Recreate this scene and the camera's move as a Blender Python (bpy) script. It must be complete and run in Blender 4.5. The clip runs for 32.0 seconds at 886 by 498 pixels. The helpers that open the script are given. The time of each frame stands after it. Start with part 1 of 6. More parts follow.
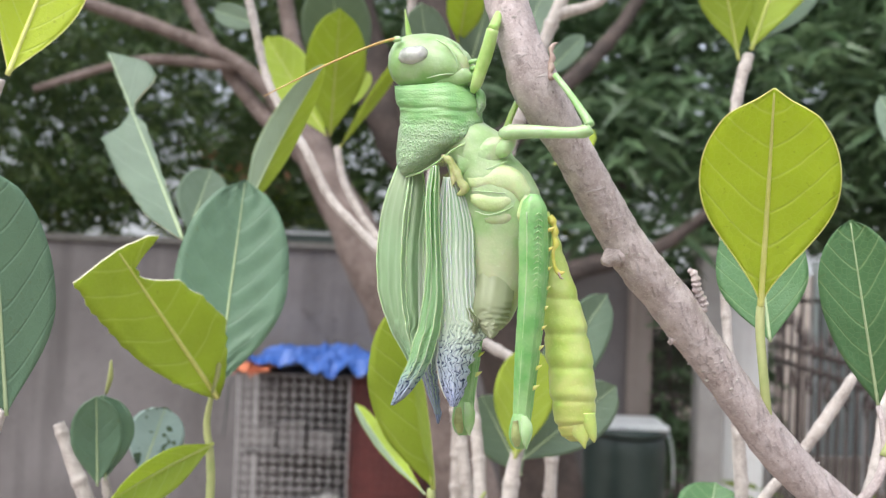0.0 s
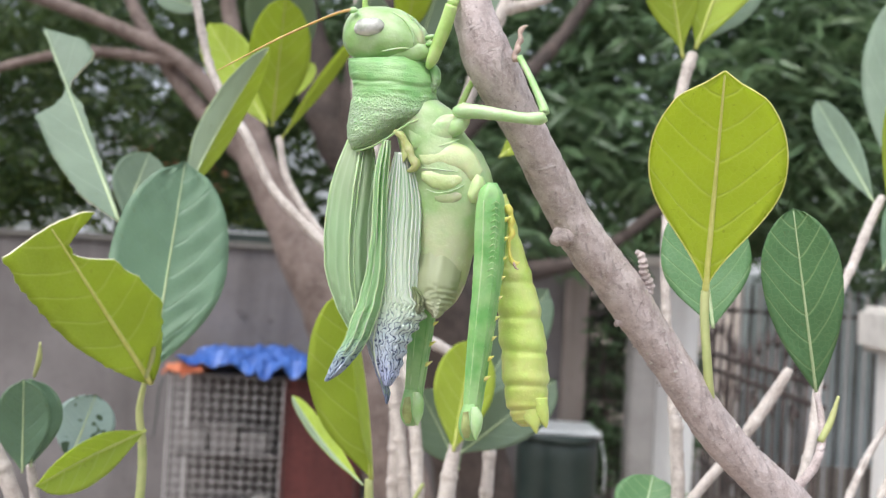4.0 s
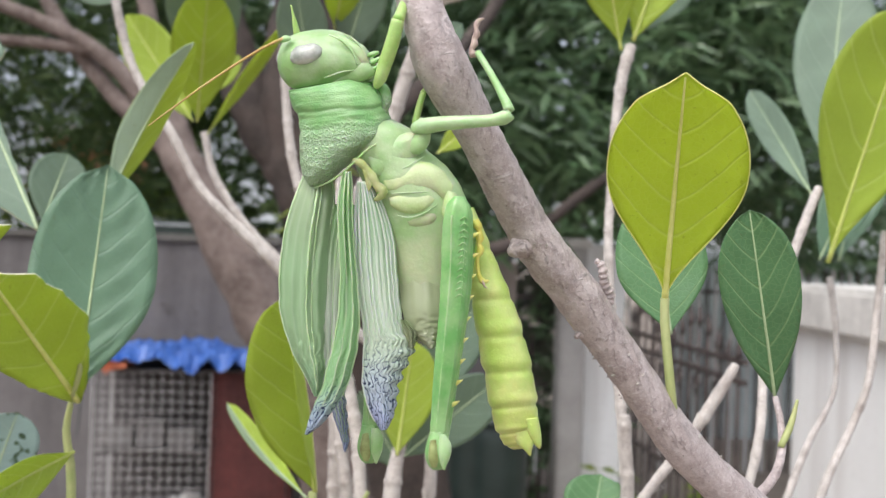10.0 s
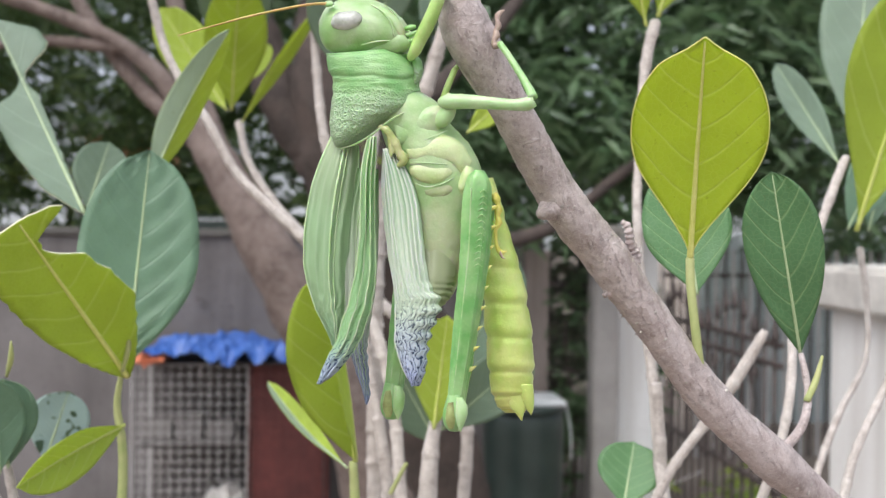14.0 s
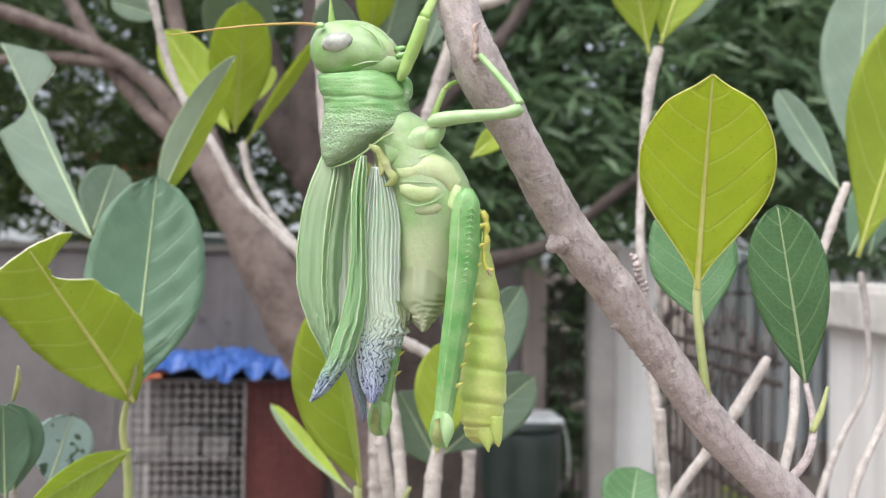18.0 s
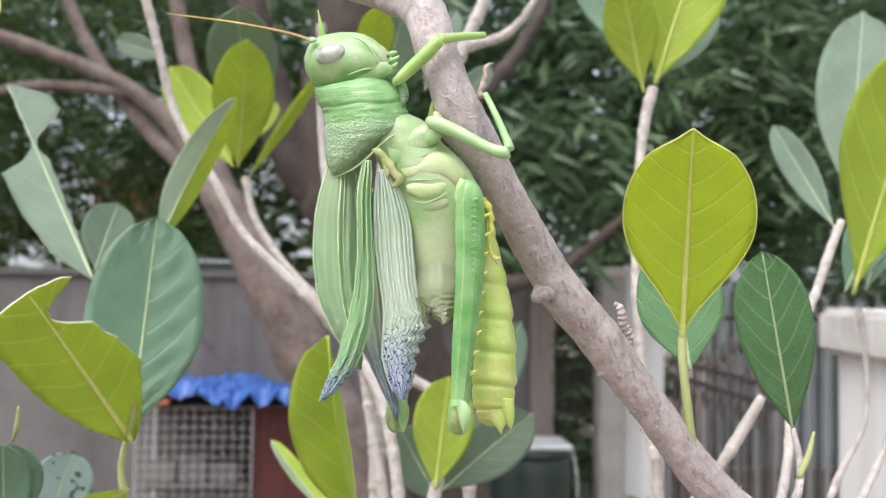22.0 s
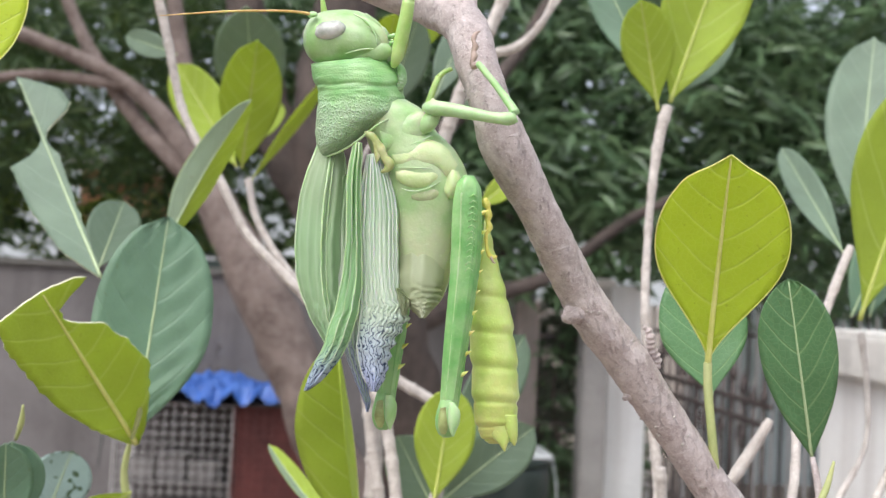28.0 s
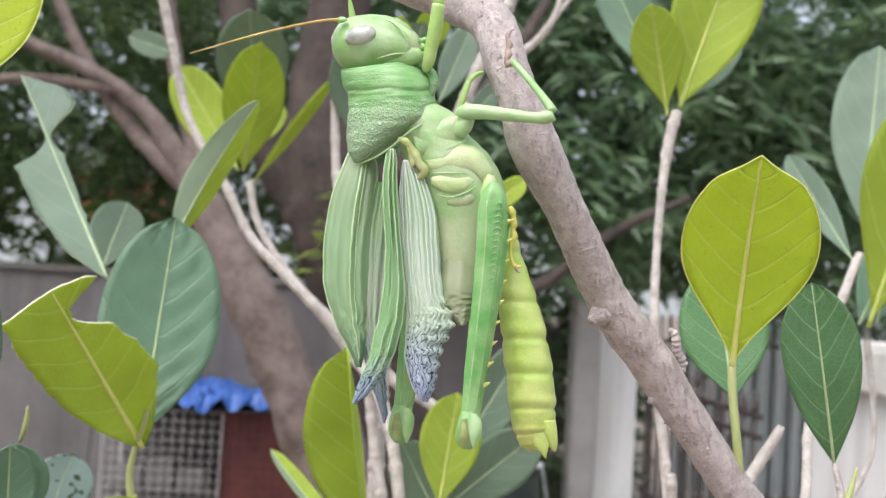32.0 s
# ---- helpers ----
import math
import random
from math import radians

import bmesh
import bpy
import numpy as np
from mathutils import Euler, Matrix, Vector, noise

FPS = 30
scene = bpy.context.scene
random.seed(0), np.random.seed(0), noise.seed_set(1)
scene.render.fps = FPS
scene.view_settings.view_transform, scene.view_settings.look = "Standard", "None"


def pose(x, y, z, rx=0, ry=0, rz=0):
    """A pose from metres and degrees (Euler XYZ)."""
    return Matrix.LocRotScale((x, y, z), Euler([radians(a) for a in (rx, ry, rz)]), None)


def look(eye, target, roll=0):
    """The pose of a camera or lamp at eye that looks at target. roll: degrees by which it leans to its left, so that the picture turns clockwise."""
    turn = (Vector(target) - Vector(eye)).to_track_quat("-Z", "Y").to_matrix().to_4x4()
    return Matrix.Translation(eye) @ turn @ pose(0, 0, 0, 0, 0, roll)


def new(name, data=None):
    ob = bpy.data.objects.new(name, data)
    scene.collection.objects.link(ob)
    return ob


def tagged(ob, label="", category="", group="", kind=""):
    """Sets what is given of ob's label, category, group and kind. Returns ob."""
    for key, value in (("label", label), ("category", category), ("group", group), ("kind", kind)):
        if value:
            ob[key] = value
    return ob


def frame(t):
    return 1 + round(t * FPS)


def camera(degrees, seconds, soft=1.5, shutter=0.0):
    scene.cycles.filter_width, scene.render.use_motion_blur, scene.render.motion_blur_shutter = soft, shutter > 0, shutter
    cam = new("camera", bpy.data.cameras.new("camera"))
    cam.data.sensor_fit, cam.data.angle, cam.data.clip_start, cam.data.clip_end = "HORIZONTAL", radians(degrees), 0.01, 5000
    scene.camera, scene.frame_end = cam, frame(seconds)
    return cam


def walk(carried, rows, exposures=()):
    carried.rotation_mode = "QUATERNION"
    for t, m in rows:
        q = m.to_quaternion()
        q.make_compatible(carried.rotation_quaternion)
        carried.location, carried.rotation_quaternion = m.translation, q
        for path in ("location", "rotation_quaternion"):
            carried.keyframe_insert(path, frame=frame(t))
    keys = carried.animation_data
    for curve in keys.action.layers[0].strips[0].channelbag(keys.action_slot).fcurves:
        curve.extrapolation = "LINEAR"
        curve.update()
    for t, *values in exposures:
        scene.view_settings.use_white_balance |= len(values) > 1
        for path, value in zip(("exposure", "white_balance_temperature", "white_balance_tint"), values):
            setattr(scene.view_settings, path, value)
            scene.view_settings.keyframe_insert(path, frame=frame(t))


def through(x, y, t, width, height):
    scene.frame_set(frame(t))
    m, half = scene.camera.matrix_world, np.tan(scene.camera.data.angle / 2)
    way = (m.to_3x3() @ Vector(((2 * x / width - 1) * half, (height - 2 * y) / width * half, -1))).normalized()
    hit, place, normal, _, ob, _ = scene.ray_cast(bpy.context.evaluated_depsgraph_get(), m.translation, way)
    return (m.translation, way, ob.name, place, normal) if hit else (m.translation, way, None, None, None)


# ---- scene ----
cam = camera(50.0, 32.0, soft=1.3)
cam.data.dof.use_dof = True
cam.data.dof.focus_distance = 0.150
cam.data.dof.aperture_fstop = 38.0
PATH = [
    (0, (0.03408, 0.03296, 1.63149), (-0.0009, 2.0325, 1.6526), 2.07),
    (0.5, (0.04080, 0.03220, 1.63070), (0.0348, 2.0314, 1.6853), 0.87),
    (1, (0.04035, 0.03237, 1.63085), (0.0389, 2.0315, 1.6896), 1.08),
    (1.5, (0.04188, 0.03464, 1.63068), (0.0216, 2.0340, 1.6774), 1.53),
    (2, (0.04301, 0.03290, 1.63000), (0.0614, 2.0319, 1.6898), 1.64),
    (2.5, (0.04166, 0.03549, 1.62921), (0.1054, 2.0335, 1.6917), 1.87),
    (3, (0.03705, 0.03480, 1.62879), (0.1078, 2.0328, 1.6841), 2.27),
    (3.5, (0.03518, 0.03435, 1.62545), (0.1122, 2.0324, 1.6676), 2.83),
    (5.5, (0.02230, 0.04144, 1.63467), (0.1785, 2.0353, 1.6502), 3.86),
    (6, (0.02036, 0.04091, 1.63428), (0.2249, 2.0303, 1.6155), 2.62),
    (6.5, (0.01859, 0.04304, 1.63545), (0.2376, 2.0309, 1.6532), 2.23),
    (7, (0.01784, 0.04399, 1.63362), (0.2105, 2.0347, 1.6396), 2.03),
    (7.5, (0.01774, 0.04062, 1.63698), (0.2245, 2.0298, 1.6530), 3.58),
    (8, (0.02006, 0.03999, 1.63558), (0.2352, 2.0284, 1.6420), 3.03),
    (8.5, (0.02863, 0.03904, 1.63257), (0.2838, 2.0227, 1.6405), 2.17),
    (9, (0.02864, 0.04002, 1.63309), (0.2936, 2.0223, 1.6458), 2.02),
    (9.5, (0.02906, 0.04494, 1.63221), (0.2937, 2.0271, 1.6653), 1.72),
    (10, (0.02904, 0.04405, 1.63118), (0.2783, 2.0284, 1.6448), 1.95),
    (10.5, (0.02921, 0.04309, 1.63150), (0.2638, 2.0293, 1.6438), 2.29),
    (11, (0.02791, 0.04054, 1.63101), (0.2509, 2.0280, 1.6458), 1.83),
    (11.5, (0.02958, 0.04116, 1.62826), (0.2672, 2.0270, 1.6209), 1.84),
    (12, (0.02670, 0.04177, 1.63012), (0.2496, 2.0293, 1.6246), 0.97),
    (12.5, (0.02923, 0.03736, 1.62860), (0.2403, 2.0262, 1.6250), 0.63),
    (13, (0.02879, 0.03869, 1.62908), (0.2174, 2.0298, 1.6219), 1.02),
    (13.5, (0.02849, 0.03698, 1.62760), (0.2095, 2.0287, 1.6176), 0.59),
    (15.5, (0.02681, 0.03838, 1.62653), (0.2225, 2.0288, 1.6237), 1.65),
    (16, (0.02641, 0.03789, 1.62728), (0.2153, 2.0289, 1.6226), 1.58),
    (16.5, (0.02636, 0.03868, 1.62628), (0.2232, 2.0290, 1.6242), 1.69),
    (17, (0.02618, 0.03899, 1.62678), (0.2227, 2.0293, 1.6281), 1.77),
    (17.5, (0.02618, 0.03809, 1.62860), (0.2079, 2.0297, 1.6493), 1.34),
    (18, (0.02591, 0.03570, 1.62960), (0.2143, 2.0266, 1.6549), 0.97),
    (18.5, (0.02816, 0.03517, 1.62772), (0.2203, 2.0258, 1.6494), 0.84),
    (19, (0.02925, 0.03485, 1.62827), (0.2243, 2.0253, 1.6436), 0.62),
    (19.5, (0.02885, 0.03515, 1.62964), (0.2157, 2.0263, 1.6489), 0.76),
    (20, (0.03021, 0.03309, 1.63079), (0.1971, 2.0258, 1.6643), 0.43),
    (20.5, (0.02851, 0.03239, 1.63063), (0.1883, 2.0257, 1.6656), 0.50),
    (21, (0.02704, 0.03297, 1.63052), (0.1901, 2.0259, 1.6730), 0.83),
    (21.5, (0.02945, 0.03348, 1.63343), (0.1923, 2.0254, 1.7092), 0.66),
    (22, (0.02907, 0.03233, 1.63383), (0.1993, 2.0236, 1.7110), 0.86),
    (22.5, (0.03040, 0.03259, 1.63487), (0.2106, 2.0228, 1.7154), 0.50),
    (23, (0.02911, 0.03305, 1.63385), (0.2187, 2.0224, 1.7160), 0.66),
    (23.5, (0.02711, 0.03277, 1.63639), (0.2001, 2.0229, 1.7326), 0.61),
    (24, (0.02556, 0.03212, 1.63813), (0.2308, 2.0191, 1.7363), 1.14),
    (24.5, (0.02566, 0.02767, 1.64057), (0.1800, 2.0175, 1.7699), 1.00),
    (25, (0.02457, 0.03047, 1.64045), (0.1863, 2.0187, 1.7845), 1.23),
    (25.5, (0.02350, 0.03282, 1.63968), (0.1740, 2.0222, 1.7799), 1.43),
    (27.5, (0.02312, 0.03394, 1.63604), (0.2227, 2.0216, 1.7324), 2.57),
    (28, (0.02162, 0.03423, 1.63549), (0.2200, 2.0224, 1.7241), 2.97),
    (28.5, (0.02315, 0.03375, 1.63452), (0.2384, 2.0188, 1.7492), 2.70),
    (29, (0.02186, 0.03507, 1.63481), (0.2426, 2.0196, 1.7481), 2.64),
    (29.5, (0.02280, 0.03492, 1.63484), (0.2376, 2.0206, 1.7402), 2.98),
    (30, (0.02282, 0.03387, 1.63489), (0.2276, 2.0196, 1.7570), 2.75),
    (30.5, (0.02222, 0.03377, 1.63403), (0.2312, 2.0205, 1.7300), 2.69),
    (31, (0.02001, 0.03479, 1.63439), (0.2324, 2.0207, 1.7391), 2.72),
    (31.5, (0.01949, 0.03487, 1.63432), (0.2321, 2.0206, 1.7421), 2.91),
    (32, (0.01636, 0.03720, 1.63397), (0.2338, 2.0225, 1.7398), 3.42),
]
EXPOSURE, KELVIN, TINT = 0.67, 5990, 8
walk(cam, [(t, look(eye, target, roll)) for t, eye, target, roll in PATH], [(t, EXPOSURE + e, KELVIN, TINT) for t, e in ((0, 0.08), (3, 0.08), (6, 0.02), (9, -0.08), (12, -0.12), (16, -0.06), (19, -0.04), (22, 0.04), (25, 0.02), (28, 0.0), (32, -0.03))])


# ---- light ----
world = bpy.data.worlds.new("sky")
scene.world = world
world.use_nodes = True
wt = world.node_tree
wt.nodes.clear()
sky = wt.nodes.new("ShaderNodeTexSky")
sky.sky_type = "NISHITA"
sky.sun_disc = False
SUN_EL, SUN_AZ = 60.0, 222.0
sky.sun_elevation, sky.sun_rotation = radians(SUN_EL), radians(SUN_AZ)
sky.air_density, sky.dust_density, sky.ozone_density = 0.6, 8.0, 0.6
bg = wt.nodes.new("ShaderNodeBackground")
bg.inputs["Strength"].default_value = 0.15
wo = wt.nodes.new("ShaderNodeOutputWorld")
# thin white cloud over the blue
haze = wt.nodes.new("ShaderNodeMix")
haze.data_type = "RGBA"
haze.inputs[0].default_value = 0.45
haze.inputs[7].default_value = (6.0, 5.9, 5.8, 1)
wt.links.new(sky.outputs[0], haze.inputs[6])
wt.links.new(haze.outputs[2], bg.inputs[0])
wt.links.new(bg.outputs[0], wo.inputs[0])
sun = new("sun", bpy.data.lights.new("sun", "SUN"))
sun.data.energy, sun.data.angle, sun.data.color = 1.2, radians(50), (1.0, 0.985, 0.96)
az, el = radians(SUN_AZ), radians(SUN_EL)
sun.matrix_world = look((0, 0, 0), (-math.sin(az) * math.cos(el), -math.cos(az) * math.cos(el), -math.sin(el)))


# ---- materials ----
def mat(name):
    m = bpy.data.materials.new(name)
    m.use_nodes = True
    nt = m.node_tree
    bsdf = nt.nodes["Principled BSDF"]
    return m, nt, bsdf


def N(nt, kind, **inputs):
    n = nt.nodes.new(kind)
    for key, value in inputs.items():
        n.inputs[key.replace("_", " ")].default_value = value
    return n


def math_node(nt, op, a, b=None, clamp=False):
    n = nt.nodes.new("ShaderNodeMath")
    n.operation, n.use_clamp = op, clamp
    for i, v in enumerate((a, b)):
        if v is None:
            continue
        if isinstance(v, (int, float)):
            n.inputs[i].default_value = v
        else:
            nt.links.new(v, n.inputs[i])
    return n.outputs[0]


def mix_col(nt, fac, a, b):
    n = nt.nodes.new("ShaderNodeMix")
    n.data_type = "RGBA"
    for sock, v in ((n.inputs[0], fac), (n.inputs[6], a), (n.inputs[7], b)):
        if isinstance(v, (int, float)):
            sock.default_value = v
        elif isinstance(v, tuple):
            sock.default_value = (*v, 1)
        else:
            nt.links.new(v, sock)
    return n.outputs[2]


def ramp(nt, fac, lo, hi):
    n = nt.nodes.new("ShaderNodeMapRange")
    n.inputs[1].default_value, n.inputs[2].default_value = lo, hi
    nt.links.new(fac, n.inputs[0])
    return n.outputs[0]


def noise_fac(nt, scale, detail=4.0, coord="Object", rough=0.55):
    tc = nt.nodes.new("ShaderNodeTexCoord")
    n = N(nt, "ShaderNodeTexNoise", Scale=scale, Detail=detail, Roughness=rough)
    nt.links.new(tc.outputs[coord], n.inputs["Vector"])
    return n.outputs[0]


def bump(nt, bsdf, height, strength, distance):
    b = N(nt, "ShaderNodeBump", Strength=strength, Distance=distance)
    nt.links.new(height, b.inputs["Height"])
    nt.links.new(b.outputs[0], bsdf.inputs["Normal"])
    return b.outputs[0]


def grainy(name, dark, light, scale, fine, rough=0.8, strength=0.4, distance=0.002, metal=0.0, coord="Object"):
    """Two scales of noise between two colours, with relief."""
    m, nt, bsdf = mat(name)
    a = noise_fac(nt, scale, 5, coord)
    b = noise_fac(nt, fine, 4, coord)
    f = math_node(nt, "ADD", math_node(nt, "MULTIPLY", a, 0.65), math_node(nt, "MULTIPLY", b, 0.35))
    nt.links.new(mix_col(nt, ramp(nt, f, 0.32, 0.68), dark, light), bsdf.inputs["Base Color"])
    bsdf.inputs["Roughness"].default_value, bsdf.inputs["Metallic"].default_value = rough, metal
    bump(nt, bsdf, b, strength, distance)
    return m


def leaf_material(name, col, vein, back, gloss, through, vein_amount=0.7, spots=False):
    m, nt, bsdf = mat(name)
    uv = nt.nodes.new("ShaderNodeTexCoord")
    sep = nt.nodes.new("ShaderNodeSeparateXYZ")
    nt.links.new(uv.outputs["UV"], sep.inputs[0])
    side = math_node(nt, "ABSOLUTE", math_node(nt, "SUBTRACT", sep.outputs[1], 0.5))
    wob = noise_fac(nt, 60, 2)
    lane = math_node(nt, "SUBTRACT", math_node(nt, "MULTIPLY", sep.outputs[0], 6.5), math_node(nt, "MULTIPLY", math_node(nt, "POWER", side, 1.3), 5.2))
    lane = math_node(nt, "ADD", lane, math_node(nt, "MULTIPLY", wob, 0.35))
    tri = math_node(nt, "PINGPONG", lane, 0.5)
    veins = math_node(nt, "SUBTRACT", 1.0, ramp(nt, tri, 0.0, 0.07))
    fine = N(nt, "ShaderNodeTexVoronoi", Scale=900.0)
    fine.feature = "DISTANCE_TO_EDGE"
    nt.links.new(uv.outputs["Object"], fine.inputs["Vector"])
    net = math_node(nt, "SUBTRACT", 1.0, ramp(nt, fine.outputs[0], 0.0, 0.12))
    info = nt.nodes.new("ShaderNodeObjectInfo")
    blot = noise_fac(nt, 45, 3)
    base = mix_col(nt, ramp(nt, blot, 0.3, 0.72), tuple(c * 0.82 for c in col), tuple(min(1, c * 1.15) for c in col))
    base = mix_col(nt, math_node(nt, "MULTIPLY", info.outputs["Random"], 0.35), base, back)
    base = mix_col(nt, math_node(nt, "MULTIPLY", veins, vein_amount), base, vein)
    base = mix_col(nt, math_node(nt, "MULTIPLY", net, 0.10), base, vein)
    specks = ramp(nt, noise_fac(nt, 900, 2), 0.66, 0.74)
    base = mix_col(nt, math_node(nt, "MULTIPLY", specks, 0.25), base, (0.12, 0.09, 0.03))
    if spots:
        sp = ramp(nt, noise_fac(nt, 260, 1), 0.56, 0.62)
        base = mix_col(nt, sp, base, (0.05, 0.09, 0.06))
    nt.links.new(base, bsdf.inputs["Base Color"])
    bsdf.inputs["Roughness"].default_value = gloss
    bsdf.inputs["Specular IOR Level"].default_value = 0.35
    relief = math_node(nt, "ADD", math_node(nt, "MULTIPLY", veins, -1.0), math_node(nt, "MULTIPLY", net, -0.2))
    nrm = bump(nt, bsdf, relief, 0.35, 0.0004)
    tl = nt.nodes.new("ShaderNodeBsdfTranslucent")
    nt.links.new(mix_col(nt, 0.35, base, (0.75, 0.85, 0.02)), tl.inputs["Color"])
    nt.links.new(nrm, tl.inputs["Normal"])
    mx = nt.nodes.new("ShaderNodeMixShader")
    mx.inputs[0].default_value = through
    out = nt.nodes["Material Output"]
    nt.links.new(bsdf.outputs[0], mx.inputs[1])
    nt.links.new(tl.outputs[0], mx.inputs[2])
    nt.links.new(mx.outputs[0], out.inputs[0])
    return m


YOUNG = leaf_material("young_leaf", (0.70, 0.80, 0.10), (0.82, 0.88, 0.32), (0.62, 0.76, 0.08), 0.40, 0.58, 0.45)
# YOUNG darkened: an older green, with shade on the rear leaves put in
OLIVE = leaf_material("shaded_grown_leaf", (0.46, 0.57, 0.085), (0.66, 0.72, 0.26), (0.40, 0.53, 0.07), 0.42, 0.5, 0.45)
MATURE = leaf_material("mature_leaf", (0.15, 0.245, 0.165), (0.27, 0.37, 0.26), (0.13, 0.25, 0.13), 0.36, 0.2, 0.07)
DEEP = leaf_material("deep_green_leaf", (0.10, 0.215, 0.09), (0.36, 0.48, 0.22), (0.09, 0.215, 0.075), 0.40, 0.14, 0.4)
GREY = leaf_material("pale_leaf", (0.175, 0.24, 0.175), (0.29, 0.37, 0.28), (0.155, 0.24, 0.15), 0.45, 0.28, 0.25)
SHEEN = leaf_material("upper_face_leaf", (0.30, 0.385, 0.27), (0.40, 0.47, 0.34), (0.27, 0.37, 0.23), 0.4, 0.25, 0.15)
SPOTTED = leaf_material("spotted_leaf", (0.34, 0.46, 0.44), (0.45, 0.55, 0.50), (0.30, 0.42, 0.38), 0.5, 0.25, 0.3, True)
RIB_Y = grainy("yellow_midrib", (0.66, 0.68, 0.16), (0.80, 0.80, 0.30), 200, 900, 0.5, 0.2, 0.0002)
RIB_O = grainy("dull_midrib", (0.46, 0.53, 0.11), (0.58, 0.62, 0.18), 200, 900, 0.5, 0.2, 0.0002)
RIB_G = grainy("pale_midrib", (0.36, 0.46, 0.24), (0.48, 0.56, 0.33), 200, 900, 0.5, 0.2, 0.0002)
CUT = grainy("dried_cut_edge", (0.66, 0.66, 0.40), (0.82, 0.80, 0.60), 300, 1500, 0.7, 0.3, 0.0002)
GREEN_STEM = grainy("green_stem", (0.30, 0.36, 0.12), (0.45, 0.45, 0.20), 90, 600, 0.6, 0.3, 0.0004)


def bark_material(name, dark, light, grey, scale, dist, lean=None):
    m, nt, bsdf = mat(name)
    a = noise_fac(nt, scale, 6)
    b = noise_fac(nt, scale * 5, 6, rough=0.7)
    v = N(nt, "ShaderNodeTexVoronoi", Scale=scale * 4.0)
    tc = nt.nodes.new("ShaderNodeTexCoord")
    nt.links.new(tc.outputs["Object"], v.inputs["Vector"])
    col = mix_col(nt, ramp(nt, a, 0.35, 0.65), dark, light)
    col = mix_col(nt, math_node(nt, "MULTIPLY", ramp(nt, b, 0.5, 0.7), 0.6), col, grey)
    dots = math_node(nt, "SUBTRACT", 1.0, ramp(nt, v.outputs[0], 0.05, 0.16))
    col = mix_col(nt, math_node(nt, "MULTIPLY", dots, 0.5), col, tuple(min(1, c * 1.5) for c in light))
    cr = ramp(nt, b, 0.30, 0.40)
    col = mix_col(nt, cr, tuple(c * 0.55 for c in dark), col)
    h = math_node(nt, "ADD", b, math_node(nt, "MULTIPLY", dots, 0.4))
    if lean is not None:
        # cracks along the wood, scars across it
        def stretched(sx, sz, low, high):
            mp = nt.nodes.new("ShaderNodeMapping")
            mp.vector_type = "TEXTURE"
            mp.inputs["Rotation"].default_value = (0, -lean, 0)
            mp.inputs["Scale"].default_value = (sx, sx, sz)
            nt.links.new(tc.outputs["Object"], mp.inputs[0])
            tx = N(nt, "ShaderNodeTexNoise", Scale=1.0, Detail=5.0, Roughness=0.65)
            nt.links.new(mp.outputs[0], tx.inputs["Vector"])
            return ramp(nt, tx.outputs[0], low, high)
        crack = stretched(0.0007, 0.0030, 0.33, 0.45)
        scar = stretched(0.0034, 0.0008, 0.60, 0.70)
        col = mix_col(nt, math_node(nt, "MULTIPLY", math_node(nt, "SUBTRACT", 1.0, crack), 0.15), col, tuple(c * 0.5 for c in dark))
        col = mix_col(nt, math_node(nt, "MULTIPLY", scar, 0.45), col, tuple(min(1, c * 1.15) for c in grey))
        h = math_node(nt, "ADD", math_node(nt, "MULTIPLY", h, 0.7), math_node(nt, "ADD", math_node(nt, "MULTIPLY", crack, 0.5), math_node(nt, "MULTIPLY", scar, 0.5)))
    nt.links.new(col, bsdf.inputs["Base Color"])
    bsdf.inputs["Roughness"].default_value = 0.85 if lean is None else 0.58
    bump(nt, bsdf, h, 0.7 if lean is None else 0.8, dist)
    return m


BARK = bark_material("twig_bark", (0.42, 0.34, 0.32), (0.60, 0.515, 0.495), (0.73, 0.67, 0.655), 380, 0.0006, 0.46)
BARK_PALE = bark_material("pale_twig_bark", (0.38, 0.33, 0.295), (0.56, 0.51, 0.465), (0.68, 0.64, 0.605), 240, 0.0005)
BARK_TREE = bark_material("tree_bark", (0.115, 0.083, 0.07), (0.225, 0.175, 0.152), (0.30, 0.26, 0.235), 11, 0.012)
BARK_DARK = bark_material("dark_tree_bark", (0.04, 0.03, 0.025), (0.085, 0.062, 0.052), (0.11, 0.09, 0.075), 9, 0.012)


def crown_material(name, a, b, gloss=0.4, through=0.3):
    m, nt, bsdf = mat(name)
    geo = nt.nodes.new("ShaderNodeNewGeometry")
    c = mix_col(nt, geo.outputs["Random Per Island"], a, b)
    c = mix_col(nt, math_node(nt, "MULTIPLY", noise_fac(nt, 3.0), 0.5), c, a)
    nt.links.new(c, bsdf.inputs["Base Color"])
    bsdf.inputs["Roughness"].default_value = gloss
    tl = nt.nodes.new("ShaderNodeBsdfTranslucent")
    nt.links.new(c, tl.inputs["Color"])
    mx = nt.nodes.new("ShaderNodeMixShader")
    mx.inputs[0].default_value = through
    nt.links.new(bsdf.outputs[0], mx.inputs[1])
    nt.links.new(tl.outputs[0], mx.inputs[2])
    nt.links.new(mx.outputs[0], nt.nodes["Material Output"].inputs[0])
    return m


